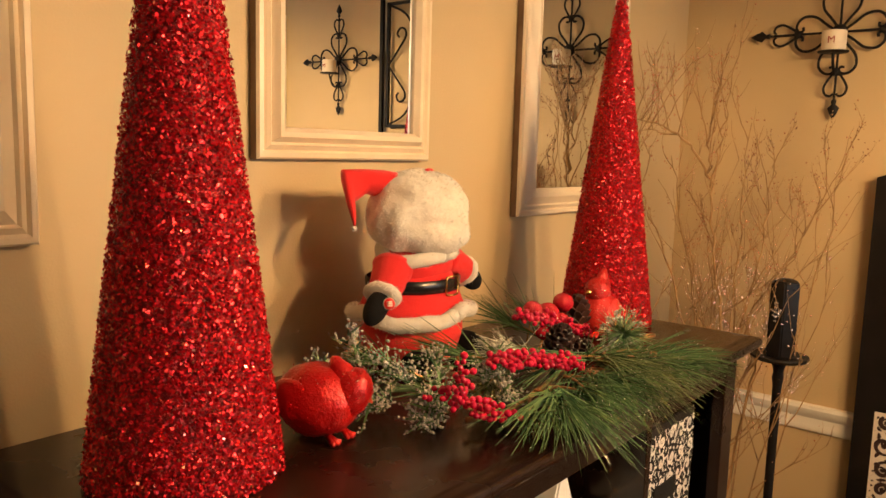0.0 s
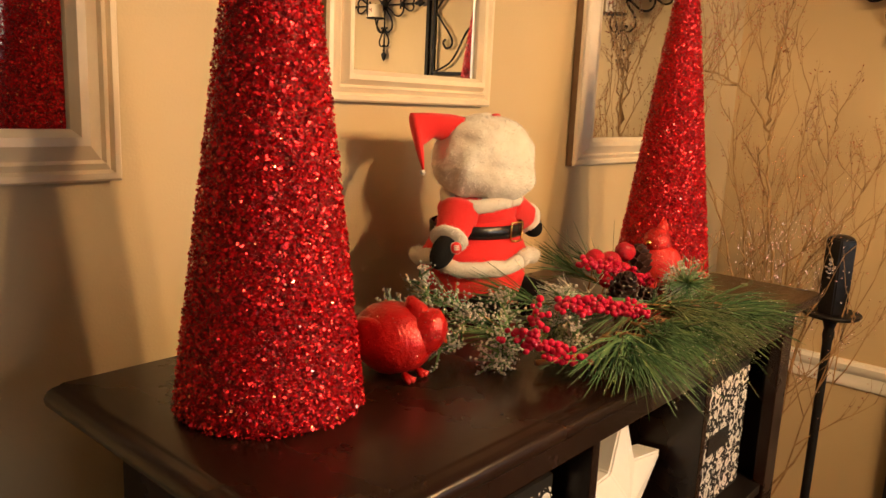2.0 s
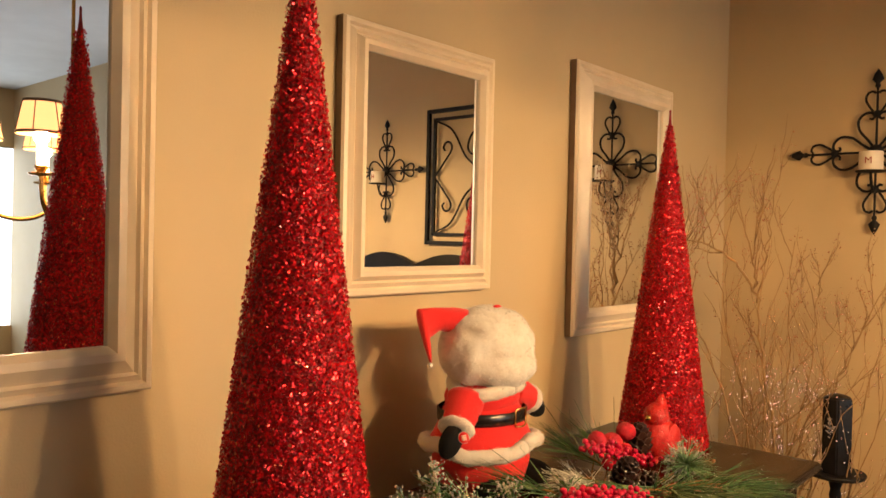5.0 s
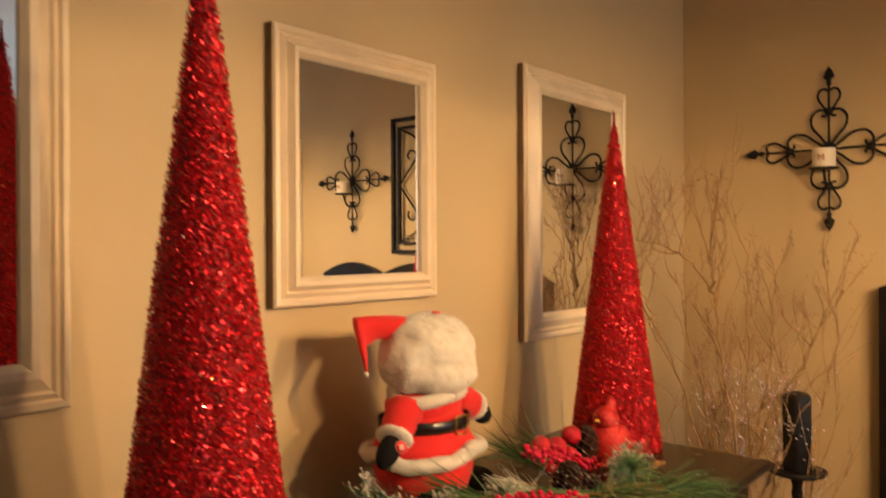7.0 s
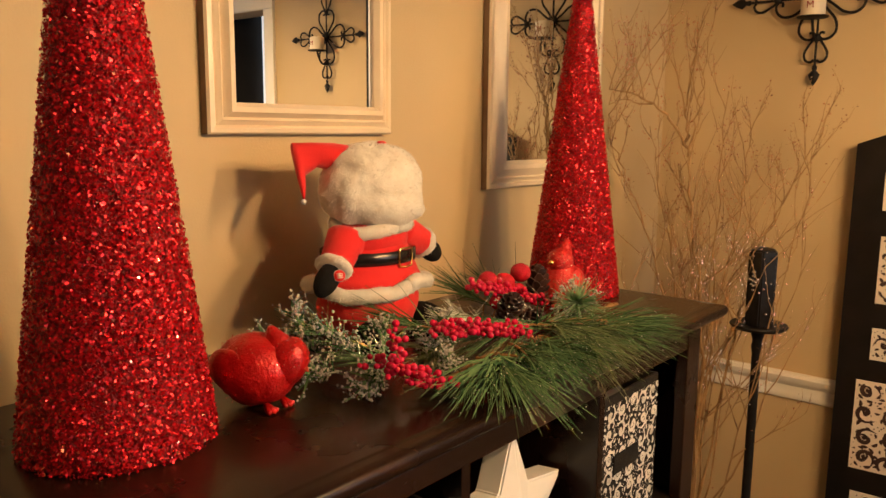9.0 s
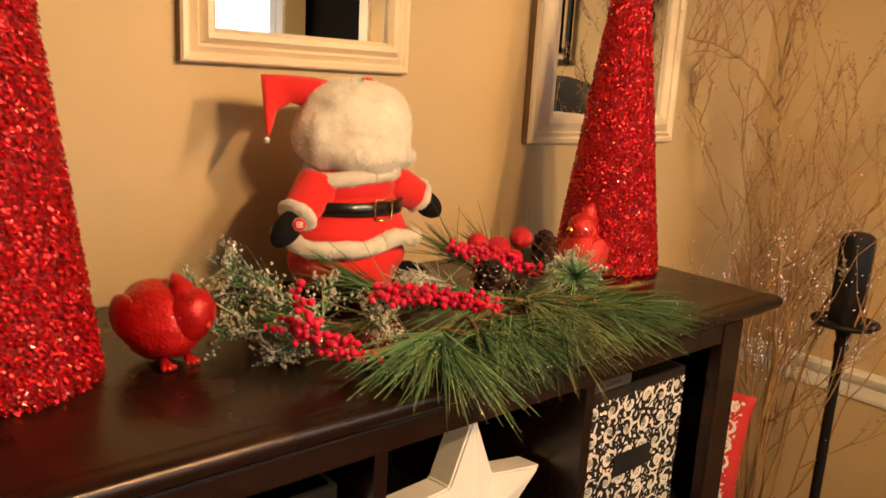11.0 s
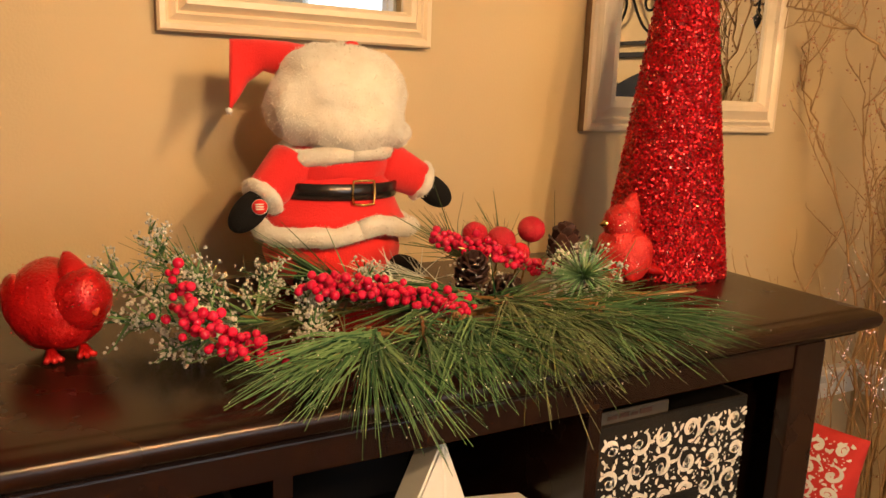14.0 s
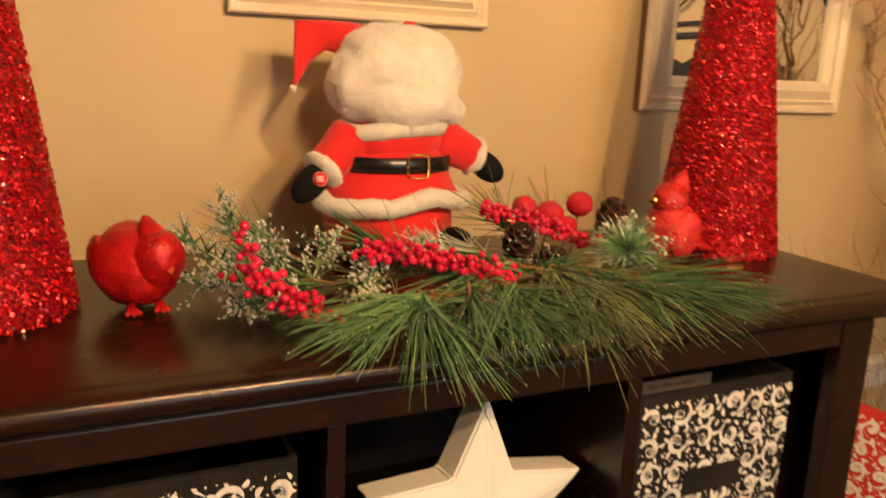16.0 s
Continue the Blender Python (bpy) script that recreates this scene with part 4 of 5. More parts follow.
def screen_panel(m, w, seed, parent):
    bm = bmesh.new()
    h, rise, n = 1.488, 0.050, 14
    arch = [(w * k / n, h + rise * math.sin(math.pi * k / n)) for k in range(n + 1)]
    outline = [(0, 0.03)] + [(w, 0.03)] + arch[::-1]
    a = [bm.verts.new((x, 0, z)) for x, z in outline]
    b = [bm.verts.new((x, 0.022, z)) for x, z in outline]
    bm.faces.new(a)
    bm.faces.new(b[::-1])
    for k in range(len(a)):
        bm.faces.new((a[k], a[(k + 1) % len(a)], b[(k + 1) % len(a)], b[k]))
    bmesh.ops.recalc_face_normals(bm, faces=bm.faces)
    board = part("screen_board", bm, BLACK_PAINT, parent, m=m)
    for x0, x1, z0, z1 in ((0.072, w - 0.07, 1.317, 1.417), (0.076, w - 0.07, 1.071, 1.250), (0.076, w - 0.07, 0.917, 1.004), (0.050, w - 0.04, 0.606, 0.857), (0.06, w - 0.06, 0.38, 0.54), (0.06, w - 0.06, 0.10, 0.30)):
        part("inset", boxed((x0, -0.003, z0), (x1, -0.0002, z1), 0.0008), PANEL_WHITE, board, "cream printed inset")
        bm = damask(x1 - x0 - 0.008, z1 - z0 - 0.008, min(0.058, (z1 - z0) * 0.5), seed)
        for v in bm.verts:
            v.co = Vector((x0 + 0.004 + v.co.x, -0.0042, z0 + 0.004 + v.co.y))
        part("print", bm, PRINT_DARK, board, "dark brown damask print")
        seed += 1
    return board


screen = thing("folding_screen", "black arched folding screen with cream damask insets", "folding screen", "", pose(-0.370, 2.327, 0))
screen_panel(pose(0, 0, -0.0295, 0, 0, 3), 0.40, 31, screen)
screen_panel(pose(0.400, 0.021, -0.0295, 0, 0, -3), 0.40, 41, screen)
screen_panel(pose(0.800, 0.0, -0.0295, 0, 0, 3), 0.40, 51, screen)

# ---- branches in a tall floor vase ----
VX, VY = -0.655, 2.05
vase = thing("branch_arrangement", "bare brown glittered branches in a dark floor vase", "branches", "", pose(VX, VY, 0))
bm = bmesh.new()
lathe(bm, [(0, 0), (0.07, 0), (0.085, 0.02), (0.10, 0.15), (0.085, 0.30), (0.05, 0.40), (0.045, 0.43), (0.055, 0.45), (0.05, 0.45), (0.038, 0.43), (0.04, 0.38), (0.06, 0.2), (0, 0.05)], 32)
part("vase_body", bm, BLACK_PAINT, vase, smooth=True, angle=60)
rng = random.Random(77)
tips = []


def grow(bm, start, way, length, radius, depth):
    """A crooked twig that kinks upwards, with side twigs."""
    pts, q, w = [start.copy()], start.copy(), way.normalized()
    n = 7
    for k in range(n):
        w = (w + Vector((rng.gauss(0, 0.13), rng.gauss(0, 0.13), rng.gauss(0.09, 0.06)))).normalized()
        q = q + w * length / n
        q.x = max(q.x, WALL - VX + 0.005)
        q.y = min(q.y, FAR - VY - 0.01)
        pts.append(q.copy())
        if depth and k >= 2 and rng.random() < 0.8:
            side_way = (w + Vector((rng.gauss(0, 0.40), rng.gauss(0, 0.35), rng.gauss(0.2, 0.2)))).normalized()
            grow(bm, q, side_way, length * rng.uniform(0.28, 0.5), radius * 0.6, depth - 1)
        if q.z > 0.45 and rng.random() < 0.4:
            tips.append(q.copy())
    tube(bm, pts, radius, 5, 0, radius * 0.35)


for k in range(15):
    a = k * 2.4
    lean = rng.uniform(0.03, 0.20)
    bm = bmesh.new()
    grow(bm, Vector((0.02 * math.cos(a), 0.02 * math.sin(a), 0.35)), Vector((lean * math.cos(a) - 0.04, lean * abs(math.sin(a)) * 0.8, 1)), rng.uniform(0.55, 0.85), 0.0032, 2)
    part("branch", bm, BARK, vase, smooth=True)
for line, r in (
    ([(0.0, 0.0, 0.35), (0.01, 0.0, 0.75), (0.004, -0.01, 1.04), (-0.027, -0.02, 1.25), (-0.049, -0.02, 1.43), (-0.06, -0.02, 1.53), (-0.049, -0.02, 1.68)], 0.0062),
    ([(-0.05, -0.02, 1.44), (-0.075, -0.07, 1.51), (-0.10, -0.12, 1.55), (-0.125, -0.17, 1.575), (-0.145, -0.21, 1.583), (-0.165, -0.25, 1.588)], 0.0042),
    ([(-0.105, -0.13, 1.555), (-0.13, -0.16, 1.555), (-0.15, -0.20, 1.565), (-0.17, -0.24, 1.550)], 0.0024),
    ([(-0.046, -0.02, 1.42), (-0.035, -0.02, 1.50), (-0.029, -0.02, 1.58), (-0.018, -0.02, 1.66)], 0.0034),
    ([(0.01, 0.0, 0.35), (0.06, 0.03, 0.80), (0.088, 0.06, 1.01), (0.121, 0.10, 1.20), (0.166, 0.13, 1.33), (0.222, 0.15, 1.475)], 0.0042),
    ([(0.0, 0.0, 0.40), (0.025, 0.0, 0.85), (0.04, 0.0, 1.02), (0.08, 0.0, 1.23), (0.091, 0.01, 1.39), (0.10, 0.01, 1.48)], 0.0038),
    ([(0.04, 0.0, 0.95), (0.062, 0.06, 1.11), (0.146, 0.12, 1.28), (0.180, 0.14, 1.39)], 0.0030),
    ([(-0.01, 0.0, 0.35), (-0.07, -0.01, 0.85), (-0.107, -0.02, 1.09), (-0.192, -0.02, 1.30), (-0.249, -0.03, 1.425), (-0.275, -0.04, 1.53)], 0.0040),
    ([(-0.01, 0.0, 0.40), (-0.05, 0.0, 0.85), (-0.074, 0.0, 1.08), (-0.135, 0.0, 1.34), (-0.167, 0.0, 1.50)], 0.0036),
    ([(0.0, 0.0, 0.40), (0.02, 0.02, 0.8), (0.022, 0.03, 1.04), (0.02, 0.03, 1.36), (0.022, 0.03, 1.59)], 0.0038),
    ([(0.0, 0.0, 0.40), (0.026, 0.04, 0.83), (0.108, 0.11, 1.01), (0.156, 0.14, 1.10), (0.20, 0.16, 1.25)], 0.0032),
):
    bm = bmesh.new()
    pts = smooth_line(line, 5)
    pts = [q + Vector((rng.gauss(0, 0.004), rng.gauss(0, 0.004), 0)) for q in pts]
    tube(bm, pts, r, 6, 0, r * 0.3)
    for q in pts[9::2]:
        grow(bm, q, Vector((rng.gauss(0, 0.5), rng.gauss(0, 0.4), 1)), rng.uniform(0.08, 0.20), r * 0.42, 1)
    part("branch", bm, BARK, vase, smooth=True)
bm = bmesh.new()
for q in tips:
    for _ in range(2):
        c = q + Vector((rng.gauss(0, 0.006), rng.gauss(0, 0.006), rng.gauss(0, 0.01)))
        bmesh.ops.create_icosphere(bm, subdivisions=1, radius=rng.uniform(0.0011, 0.0026), matrix=Matrix.Translation(c))
part("glitter_dots", bm, SPARK, vase, "clear glitter dots", kind="stuff")

# ---- chandelier ----
CX, CY, CZ = 0.68, 0.98, 1.684
ch = thing("chandelier", "brass chandelier with lit pleated shades", "chandelier", "", pose(CX, CY, CZ))
bm = bmesh.new()
lathe(bm, [(0, -0.10), (0.012, -0.09), (0.02, -0.07), (0.012, -0.05), (0.035, -0.02), (0.04, 0.01), (0.018, 0.04), (0.012, 0.10), (0.02, 0.16), (0.010, 0.2), (0.008, 0.30), (0, 0.31)], 24)
part("column", bm, GOLD, ch, smooth=True, angle=60)
bm = bmesh.new()
tube(bm, [(0, 0, 0.30), (0, 0, HIGH - CZ - 0.02)], 0.006, 8)
lathe(bm, [(0.0, HIGH - CZ - 0.04), (0.05, HIGH - CZ - 0.03), (0.06, HIGH - CZ - 0.001), (0, HIGH - CZ - 0.001)], 24)
part("hanger", bm, GOLD, ch, smooth=True, angle=60)
for k in range(5):
    m = pose(0, 0, 0, 0, 0, 220 + 72 * k)
    bm = bmesh.new()
    tube(bm, [m @ q for q in smooth_line([(0.02, 0, -0.01), (0.10, 0, -0.07), (0.19, 0, -0.07), (0.25, 0, -0.02), (0.26, 0, 0.05)], 6)], 0.007, 8)
    lathe(bm, [(0, 0.045), (0.034, 0.05), (0.036, 0.055), (0.012, 0.06), (0.022, 0.075), (0.010, 0.08), (0, 0.08)], 20, 0, m @ pose(0.26, 0, 0))
    arm = part("arm", bm, GOLD, ch, smooth=True, angle=60)
    bm = bmesh.new()
    lathe(bm, [(0.0, 0.081), (0.013, 0.081), (0.013, 0.150), (0.0, 0.150)], 16, 0, m @ pose(0.26, 0, 0))
    part("candle_sleeve", bm, BULB, arm, "glowing white candle sleeve", smooth=True, angle=40)
    bm = bmesh.new()
    lathe(bm, [(0.068, 0.168), (0.050, 0.262), (0.049, 0.262), (0.067, 0.168)], 28, 0, m @ pose(0.26, 0, 0))
    part("shade", bm, SHADE_CLOTH, arm, "lit cream fabric shade", smooth=True, angle=60)
    bm = bmesh.new()
    for r, z in ((0.0685, 0.170), (0.0505, 0.261)):
        lathe(bm, [(r, z - 0.004), (r + 0.001, z - 0.004), (r + 0.001, z + 0.004), (r, z + 0.004)], 28, 0, m @ pose(0.26, 0, 0))
    for j in range(6):
        a = j * math.pi / 3
        tube(bm, [m @ Vector((0.26 + 0.069 * math.cos(a), 0.069 * math.sin(a), 0.169)), m @ Vector((0.26 + 0.051 * math.cos(a), 0.051 * math.sin(a), 0.261))], 0.0016, 6)
    part("shade_trim", bm, FRAME_SIDE, arm, "dark shade piping")
    data = bpy.data.lights.new("bulb_light", "POINT")
    data.energy, data.color, data.shadow_soft_size = LAMP_WATTS, WARM, 0.02
    lamp = new("bulb_light", data)
    lamp.location = pose(CX, CY, CZ) @ m @ Vector((0.26, 0, 0.160))

# ---- pine garland ----
NEEDLE = material("pine_needle", (0.010, 0.046, 0.018), 0.22, second=(0.14, 0.24, 0.10), island=1)
NEEDLE_DRY = material("olive_needle", (0.04, 0.055, 0.016), 0.4, second=(0.13, 0.14, 0.055), island=1)
FROST = material("frosted_needle", (0.42, 0.46, 0.36), 0.35, second=(0.62, 0.62, 0.52), island=1)
ICE = material("ice_bead", (0.95, 0.93, 0.86), 0.06, second=(0.86, 0.84, 0.74), island=1)
ICE.node_tree.nodes["Principled BSDF"].inputs["Transmission Weight"].default_value = 0.6
BERRY = material("red_berry", (0.46, 0.005, 0.034), 0.10, second=(0.62, 0.014, 0.060), objects=1, coat=0.6)
BALL = material("sugared_ball", (0.55, 0.012, 0.030), 0.22, second=(0.44, 0.008, 0.020), scale=60, bump=0.8, fine=500)
CONE_SCALE = material("pine_cone_scale", (0.024, 0.009, 0.007), 0.45, second=(0.055, 0.022, 0.016), island=1)
FROST_DOT = material("frost_dot", (0.92, 0.90, 0.84), 0.15, second=(0.80, 0.78, 0.68), island=1)
TWIG = material("gold_twig", (0.30, 0.16, 0.05), 0.4, metal=0.4, second=(0.22, 0.11, 0.04), scale=60)
garland = thing("pine_garland", "frosted green pine garland with red berries and cones", "garland", "", pose(0.0506, -0.008, 0) @ Matrix.Diagonal((1.076, 1, 1, 1)))
LIP = -0.414
grng = random.Random(5)


def needle_verts(vs, fs, root, way, length, width, droop):
    """A thin three-sided needle that sags along its length."""
    side = way.orthogonal().normalized()
    up = way.cross(side)
    base = len(vs)
    n = 4
    for k in range(n):
        t = k / (n - 1)
        c = root + way * (length * t) + Vector((0, 0, -droop * length * t * t))
        if c.x < LIP:
            c.z = max(c.z, TOP + 0.002)
        r = width * (1 - 0.75 * t)
        for a in (0, 2.09, 4.19):
            vs.append(c + r * (math.cos(a) * side + math.sin(a) * up))
    for k in range(n - 1):
        for j in range(3):
            a, b = base + 3 * k + j, base + 3 * k + (j + 1) % 3
            fs.append((a, b, b + 3, a + 3))


def from_lists(name, vs, fs, mat):
    me = bpy.data.meshes.new(name)
    me.from_pydata([tuple(v) for v in vs], [], fs)
    me.materials.append(mat)
    return me


def spray(start, end, count, length, spread, droop, mat=None, width=0.00105, sparkle=0.5, tip=0.6):
    """A pine spray: a stem from start to end with needles that fan out forward along it."""
    start, end = Vector(start), Vector(end)
    way = (end - start).normalized()
    vs, fs, dots, stem = [], [], [], []
    for k in range(int(count * 0.45)):
        t = grng.random() ** tip
        root = start.lerp(end, t)
        w = (way * grng.uniform(0.5, 1.3) + Vector((grng.gauss(0, spread), grng.gauss(0, spread), grng.gauss(0.03, spread * 0.55)))).normalized()
        ln = length * grng.uniform(0.65, 1.12)
        needle_verts(vs, fs, root, w, ln, width * grng.uniform(0.7, 1.2), droop * grng.uniform(0.3, 1.4))
        if grng.random() < sparkle:
            u = grng.uniform(0.5, 1.0)
            c = root + w * ln * u + Vector((0, 0, -droop * ln * u * u + 0.0006))
            if c.x < LIP:
                c.z = max(c.z, TOP + 0.003)
            dots.append(c)
    ob = part("pine_spray", from_lists("needles", vs, fs, mat or NEEDLE), None, garland)
    bm = bmesh.new()
    tube(bm, smooth_line([start, start.lerp(end, 0.5) + Vector((0, 0, 0.003)), end], 4), 0.0022, 6, 0, 0.0012)
    part("stem", bm, TWIG, ob)
    vs, fs = [], []
    for c in dots:
        s = grng.uniform(0.0003, 0.0007)
        b = len(vs)
        vs += [c + Vector(d) * s for d in ((1, 0, 0), (-1, 0, 0), (0, 1, 0), (0, -1, 0), (0, 0, 1), (0, 0, -1))]
        fs += [(b + i, b + j, b + k) for i in (0, 1) for j in (2, 3) for k in (4, 5)]
    part("frost_dots", from_lists("frost_dots", vs, fs, FROST_DOT), None, ob, "clear frost dots", kind="stuff")
    return ob


NEEDLE_OLIVE = material("yellow_green_needle", (0.014, 0.046, 0.016), 0.25, second=(0.20, 0.25, 0.11), island=1)
NODE = material("node_bract", (0.26, 0.12, 0.04), 0.6, second=(0.18, 0.08, 0.03), scale=200, bump=0.6, fine=600)


def tuft(node, tips, count, mat):
    """Stiff needles that fan from one node towards an arc of tips, each sagging a little."""
    node = Vector(node)
    arc = smooth_line(tips, 8)
    vs, fs, dots = [], [], []
    for k in range(count):
        goal = arc[min(int(grng.random() * len(arc)), len(arc) - 1)] + Vector((grng.gauss(0, 0.010), grng.gauss(0, 0.012), grng.gauss(0.006, 0.010)))
        root = node + Vector((grng.gauss(0, 0.006), grng.gauss(0, 0.006), grng.gauss(0, 0.004)))
        span = (goal - root) * grng.choice((0.55, 0.75, 0.9, 1.0, 1.0, 1.06))
        ln = span.length
        droop = grng.uniform(0.08, 0.40)
        way = (span / ln + Vector((0, 0, droop))).normalized()
        needle_verts(vs, fs, root, way, ln, grng.uniform(0.0009, 0.0014), droop)
        if grng.random() < 0.45:
            u = 1 - 0.6 * grng.random() ** 2
            c = root + way * ln * u + Vector((0, 0, -droop * ln * u * u + 0.001))
            if c.x < LIP:
                c.z = max(c.z, TOP + 0.003)
            dots.append(c)
    ob = part("needle_tuft", from_lists("needles", vs, fs, mat), None, garland)
    bm = bmesh.new()
    for k in range(9):
        q = node + Vector((grng.gauss(0, 0.004), grng.gauss(0, 0.004), grng.gauss(0.003, 0.003)))
        blob(bm, Matrix.Translation(q) @ Euler([grng.uniform(0, 6) for _ in range(3)]).to_matrix().to_4x4() @ Matrix.Diagonal((0.0018, 0.0018, 0.006, 1)), 1)
    part("node", bm, NODE, ob, "orange-brown node")
    vs, fs = [], []
    for c in dots:
        sz = grng.uniform(0.0003, 0.0007)
        b = len(vs)
        vs += [c + Vector(d) * sz for d in ((1, 0, 0), (-1, 0, 0), (0, 1, 0), (0, -1, 0), (0, 0, 1), (0, 0, -1))]
        fs += [(b + i, b + j, b + k) for i in (0, 1) for j in (2, 3) for k in (4, 5)]
    part("frost_dots", from_lists("frost_dots", vs, fs, FROST_DOT), None, ob, "clear frost dots", kind="stuff")
    return ob


def iced_sprig(start, end, count, spread):
    """A short sprig whose stubby leaves are crusted with clear ice beads."""
    start, end = Vector(start), Vector(end)
    way = (end - start).normalized()
    vs, fs = [], []
    bm = bmesh.new()
    tube(bm, [start, start.lerp(end, 0.5), end], 0.0018, 6, 0, 0.001)
    for k in range(int(count * 1.8)):
        t = 0.15 + 0.85 * grng.random()
        root = start.lerp(end, t)
        w = (way * 0.7 + Vector((grng.gauss(0, 0.6), grng.gauss(0, 0.6), grng.gauss(0.1, 0.5)))).normalized()
        ln = spread * grng.uniform(0.5, 1.1)
        needle_verts(vs, fs, root, w, ln, 0.0020, 0.1)
        for j in range(6):
            c = root + w * ln * (0.40 + 0.12 * j) + Vector((grng.gauss(0, 0.0025), grng.gauss(0, 0.0025), grng.gauss(0, 0.0025)))
            c.z = max(c.z, TOP + 0.003)
            m = Matrix.Translation(c) @ Euler([grng.uniform(0, 6) for _ in range(3)]).to_matrix().to_4x4() @ Matrix.Diagonal((grng.uniform(0.8, 1.2), grng.uniform(0.7, 1.0), grng.uniform(0.5, 0.9), 1))
            bmesh.ops.create_icosphere(bm, subdivisions=1, radius=grng.uniform(0.0011, 0.0027), matrix=m)
    ob = part("iced_sprig", from_lists("sprig_leaves", vs, fs, NEEDLE), None, garland, "sprig crusted with clear ice beads")
    part("ice_crust", bm, ICE, ob, kind="stuff", smooth=False)
    return ob


berry_mesh = bpy.data.meshes.new("berry")
bm = bmesh.new()
bmesh.ops.create_icosphere(bm, subdivisions=2, radius=1.0)
for v in bm.verts:
    v.co.z *= 1.06
for fc in bm.faces:
    fc.smooth = True
bm.to_mesh(berry_mesh)
bm.free()
berry_mesh.materials.append(BERRY)


def berries(points, count, wide, size):
    """A cluster of glossy berries along a bent twig."""
    line = smooth_line(points, 8)
    bm = bmesh.new()
    tube(bm, line, 0.0016, 6, 0, 0.0008)
    placed = []
    cluster = part("berry_cluster", bm, TWIG, garland, "cluster of glossy red berries")
    tries = 0
    while len(placed) < count and tries < 4000:
        tries += 1
        q = line[int(grng.random() ** 0.9 * (len(line) - 1))]
        r = size * grng.uniform(0.75, 1.2)
        c = q + Vector((grng.gauss(0, wide), grng.gauss(0, wide), abs(grng.gauss(0, wide * 0.7))))
        if c.z < TOP + r and c.x < LIP:
            c.z = TOP + r
        if all((c - p).length > (r + s) * 0.86 for p, s in placed):
            placed.append((c, r))
            part("berry", berry_mesh, None, cluster, m=Matrix.Translation(c) @ Euler((grng.uniform(0, 1), grng.uniform(0, 1), 0)).to_matrix().to_4x4() @ Matrix.Diagonal((r, r, r, 1)))


def pine_cone(c, way, length, wide, frosted):
    """A pine cone: scales set in a spiral round a core."""
    turn = Vector(way).to_track_quat("Z", "Y").to_matrix().to_4x4()
    m0 = Matrix.Translation(c) @ turn
    bm = bmesh.new()
    blob(bm, m0 @ Matrix.Diagonal((wide * 0.45, wide * 0.45, length * 0.45, 1)), 2)
    for k in range(46):
        t = k / 45
        a = k * 2.39996
        r = wide * (0.35 + 0.75 * math.sin(math.pi * (0.12 + 0.80 * t)))
        z = length * (t - 0.5)
        lift = 0.5 - 0.9 * t
        pts = [(0.1 * r, -0.20 * r, 0), (0.1 * r, 0.20 * r, 0), (0.75 * r, 0.30 * r, 0.0), (1.02 * r, 0.12 * r, 0.06 * r), (1.02 * r, -0.12 * r, 0.06 * r), (0.75 * r, -0.30 * r, 0.0)]
        mm = m0 @ pose(0, 0, z, 0, 0, math.degrees(a)) @ pose(0, 0, 0, 0, -25 - 35 * t, 0)
        up = [bm.verts.new(mm @ Vector((x, y, zz + 0.0010))) for x, y, zz in pts]
        dn = [bm.verts.new(mm @ Vector((x, y, zz - 0.0010))) for x, y, zz in pts]
        bm.faces.new(up)
        bm.faces.new(dn[::-1])
        for j in range(6):
            bm.faces.new((up[j], dn[j], dn[(j + 1) % 6], up[(j + 1) % 6]))
    ob = part("pine_cone", bm, CONE_SCALE, garland, "dark brown open pine cone" + (" with frosted tips" if frosted else ""))
    if frosted:
        fb = bmesh.new()
        for k in range(60):
            a, t = grng.uniform(0, 6.28), grng.random()
            r = wide * (0.35 + 0.75 * math.sin(math.pi * (0.12 + 0.80 * t)))
            bmesh.ops.create_icosphere(fb, subdivisions=1, radius=grng.uniform(0.0008, 0.0018), matrix=m0 @ pose(r * math.cos(a), r * math.sin(a), length * (t - 0.45)))
        part("frost_dots", fb, ICE, ob, kind="stuff")


Z = TOP
# long-needled sprays: over the front edge, to the two ends and to the back
spray((-0.479, 0.861, Z + 0.030), (-0.440, 0.790, Z + 0.028), 80, 0.080, 0.24, 0.10)
spray((-0.490, 0.833, Z + 0.024), (-0.455, 0.775, Z + 0.018), 80, 0.070, 0.20, 0.06)
spray((-0.485, 0.835, Z + 0.034), (-0.440, 0.840, Z + 0.028), 190, 0.070, 0.30, 0.24)
spray((-0.480, 0.860, Z + 0.034), (-0.435, 0.895, Z + 0.026), 150, 0.070, 0.26, 0.26)
spray((-0.486, 0.915, Z + 0.036), (-0.434, 0.938, Z + 0.030), 190, 0.080, 0.40, 0.28, NEEDLE)
spray((-0.479, 0.970, Z + 0.036), (-0.426, 1.001, Z + 0.026), 190, 0.085, 0.36, 0.26, NEEDLE_DRY, sparkle=0.4)
spray((-0.494, 1.014, Z + 0.036), (-0.434, 1.060, Z + 0.030), 190, 0.088, 0.34, 0.20, NEEDLE_DRY, sparkle=0.4)
spray((-0.509, 1.042, Z + 0.034), (-0.464, 1.140, Z + 0.034), 150, 0.110, 0.22, 0.10)
spray((-0.502, 1.050, Z + 0.028), (-0.434, 1.140, Z + 0.030), 130, 0.110, 0.20, 0.10)
spray((-0.524, 0.961, Z + 0.040), (-0.479, 1.014, Z + 0.044), 120, 0.080, 0.45, 0.12)
spray((-0.569, 0.898, Z + 0.035), (-0.622, 0.853, Z + 0.050), 130, 0.095, 0.34, 0.02, sparkle=0.4)
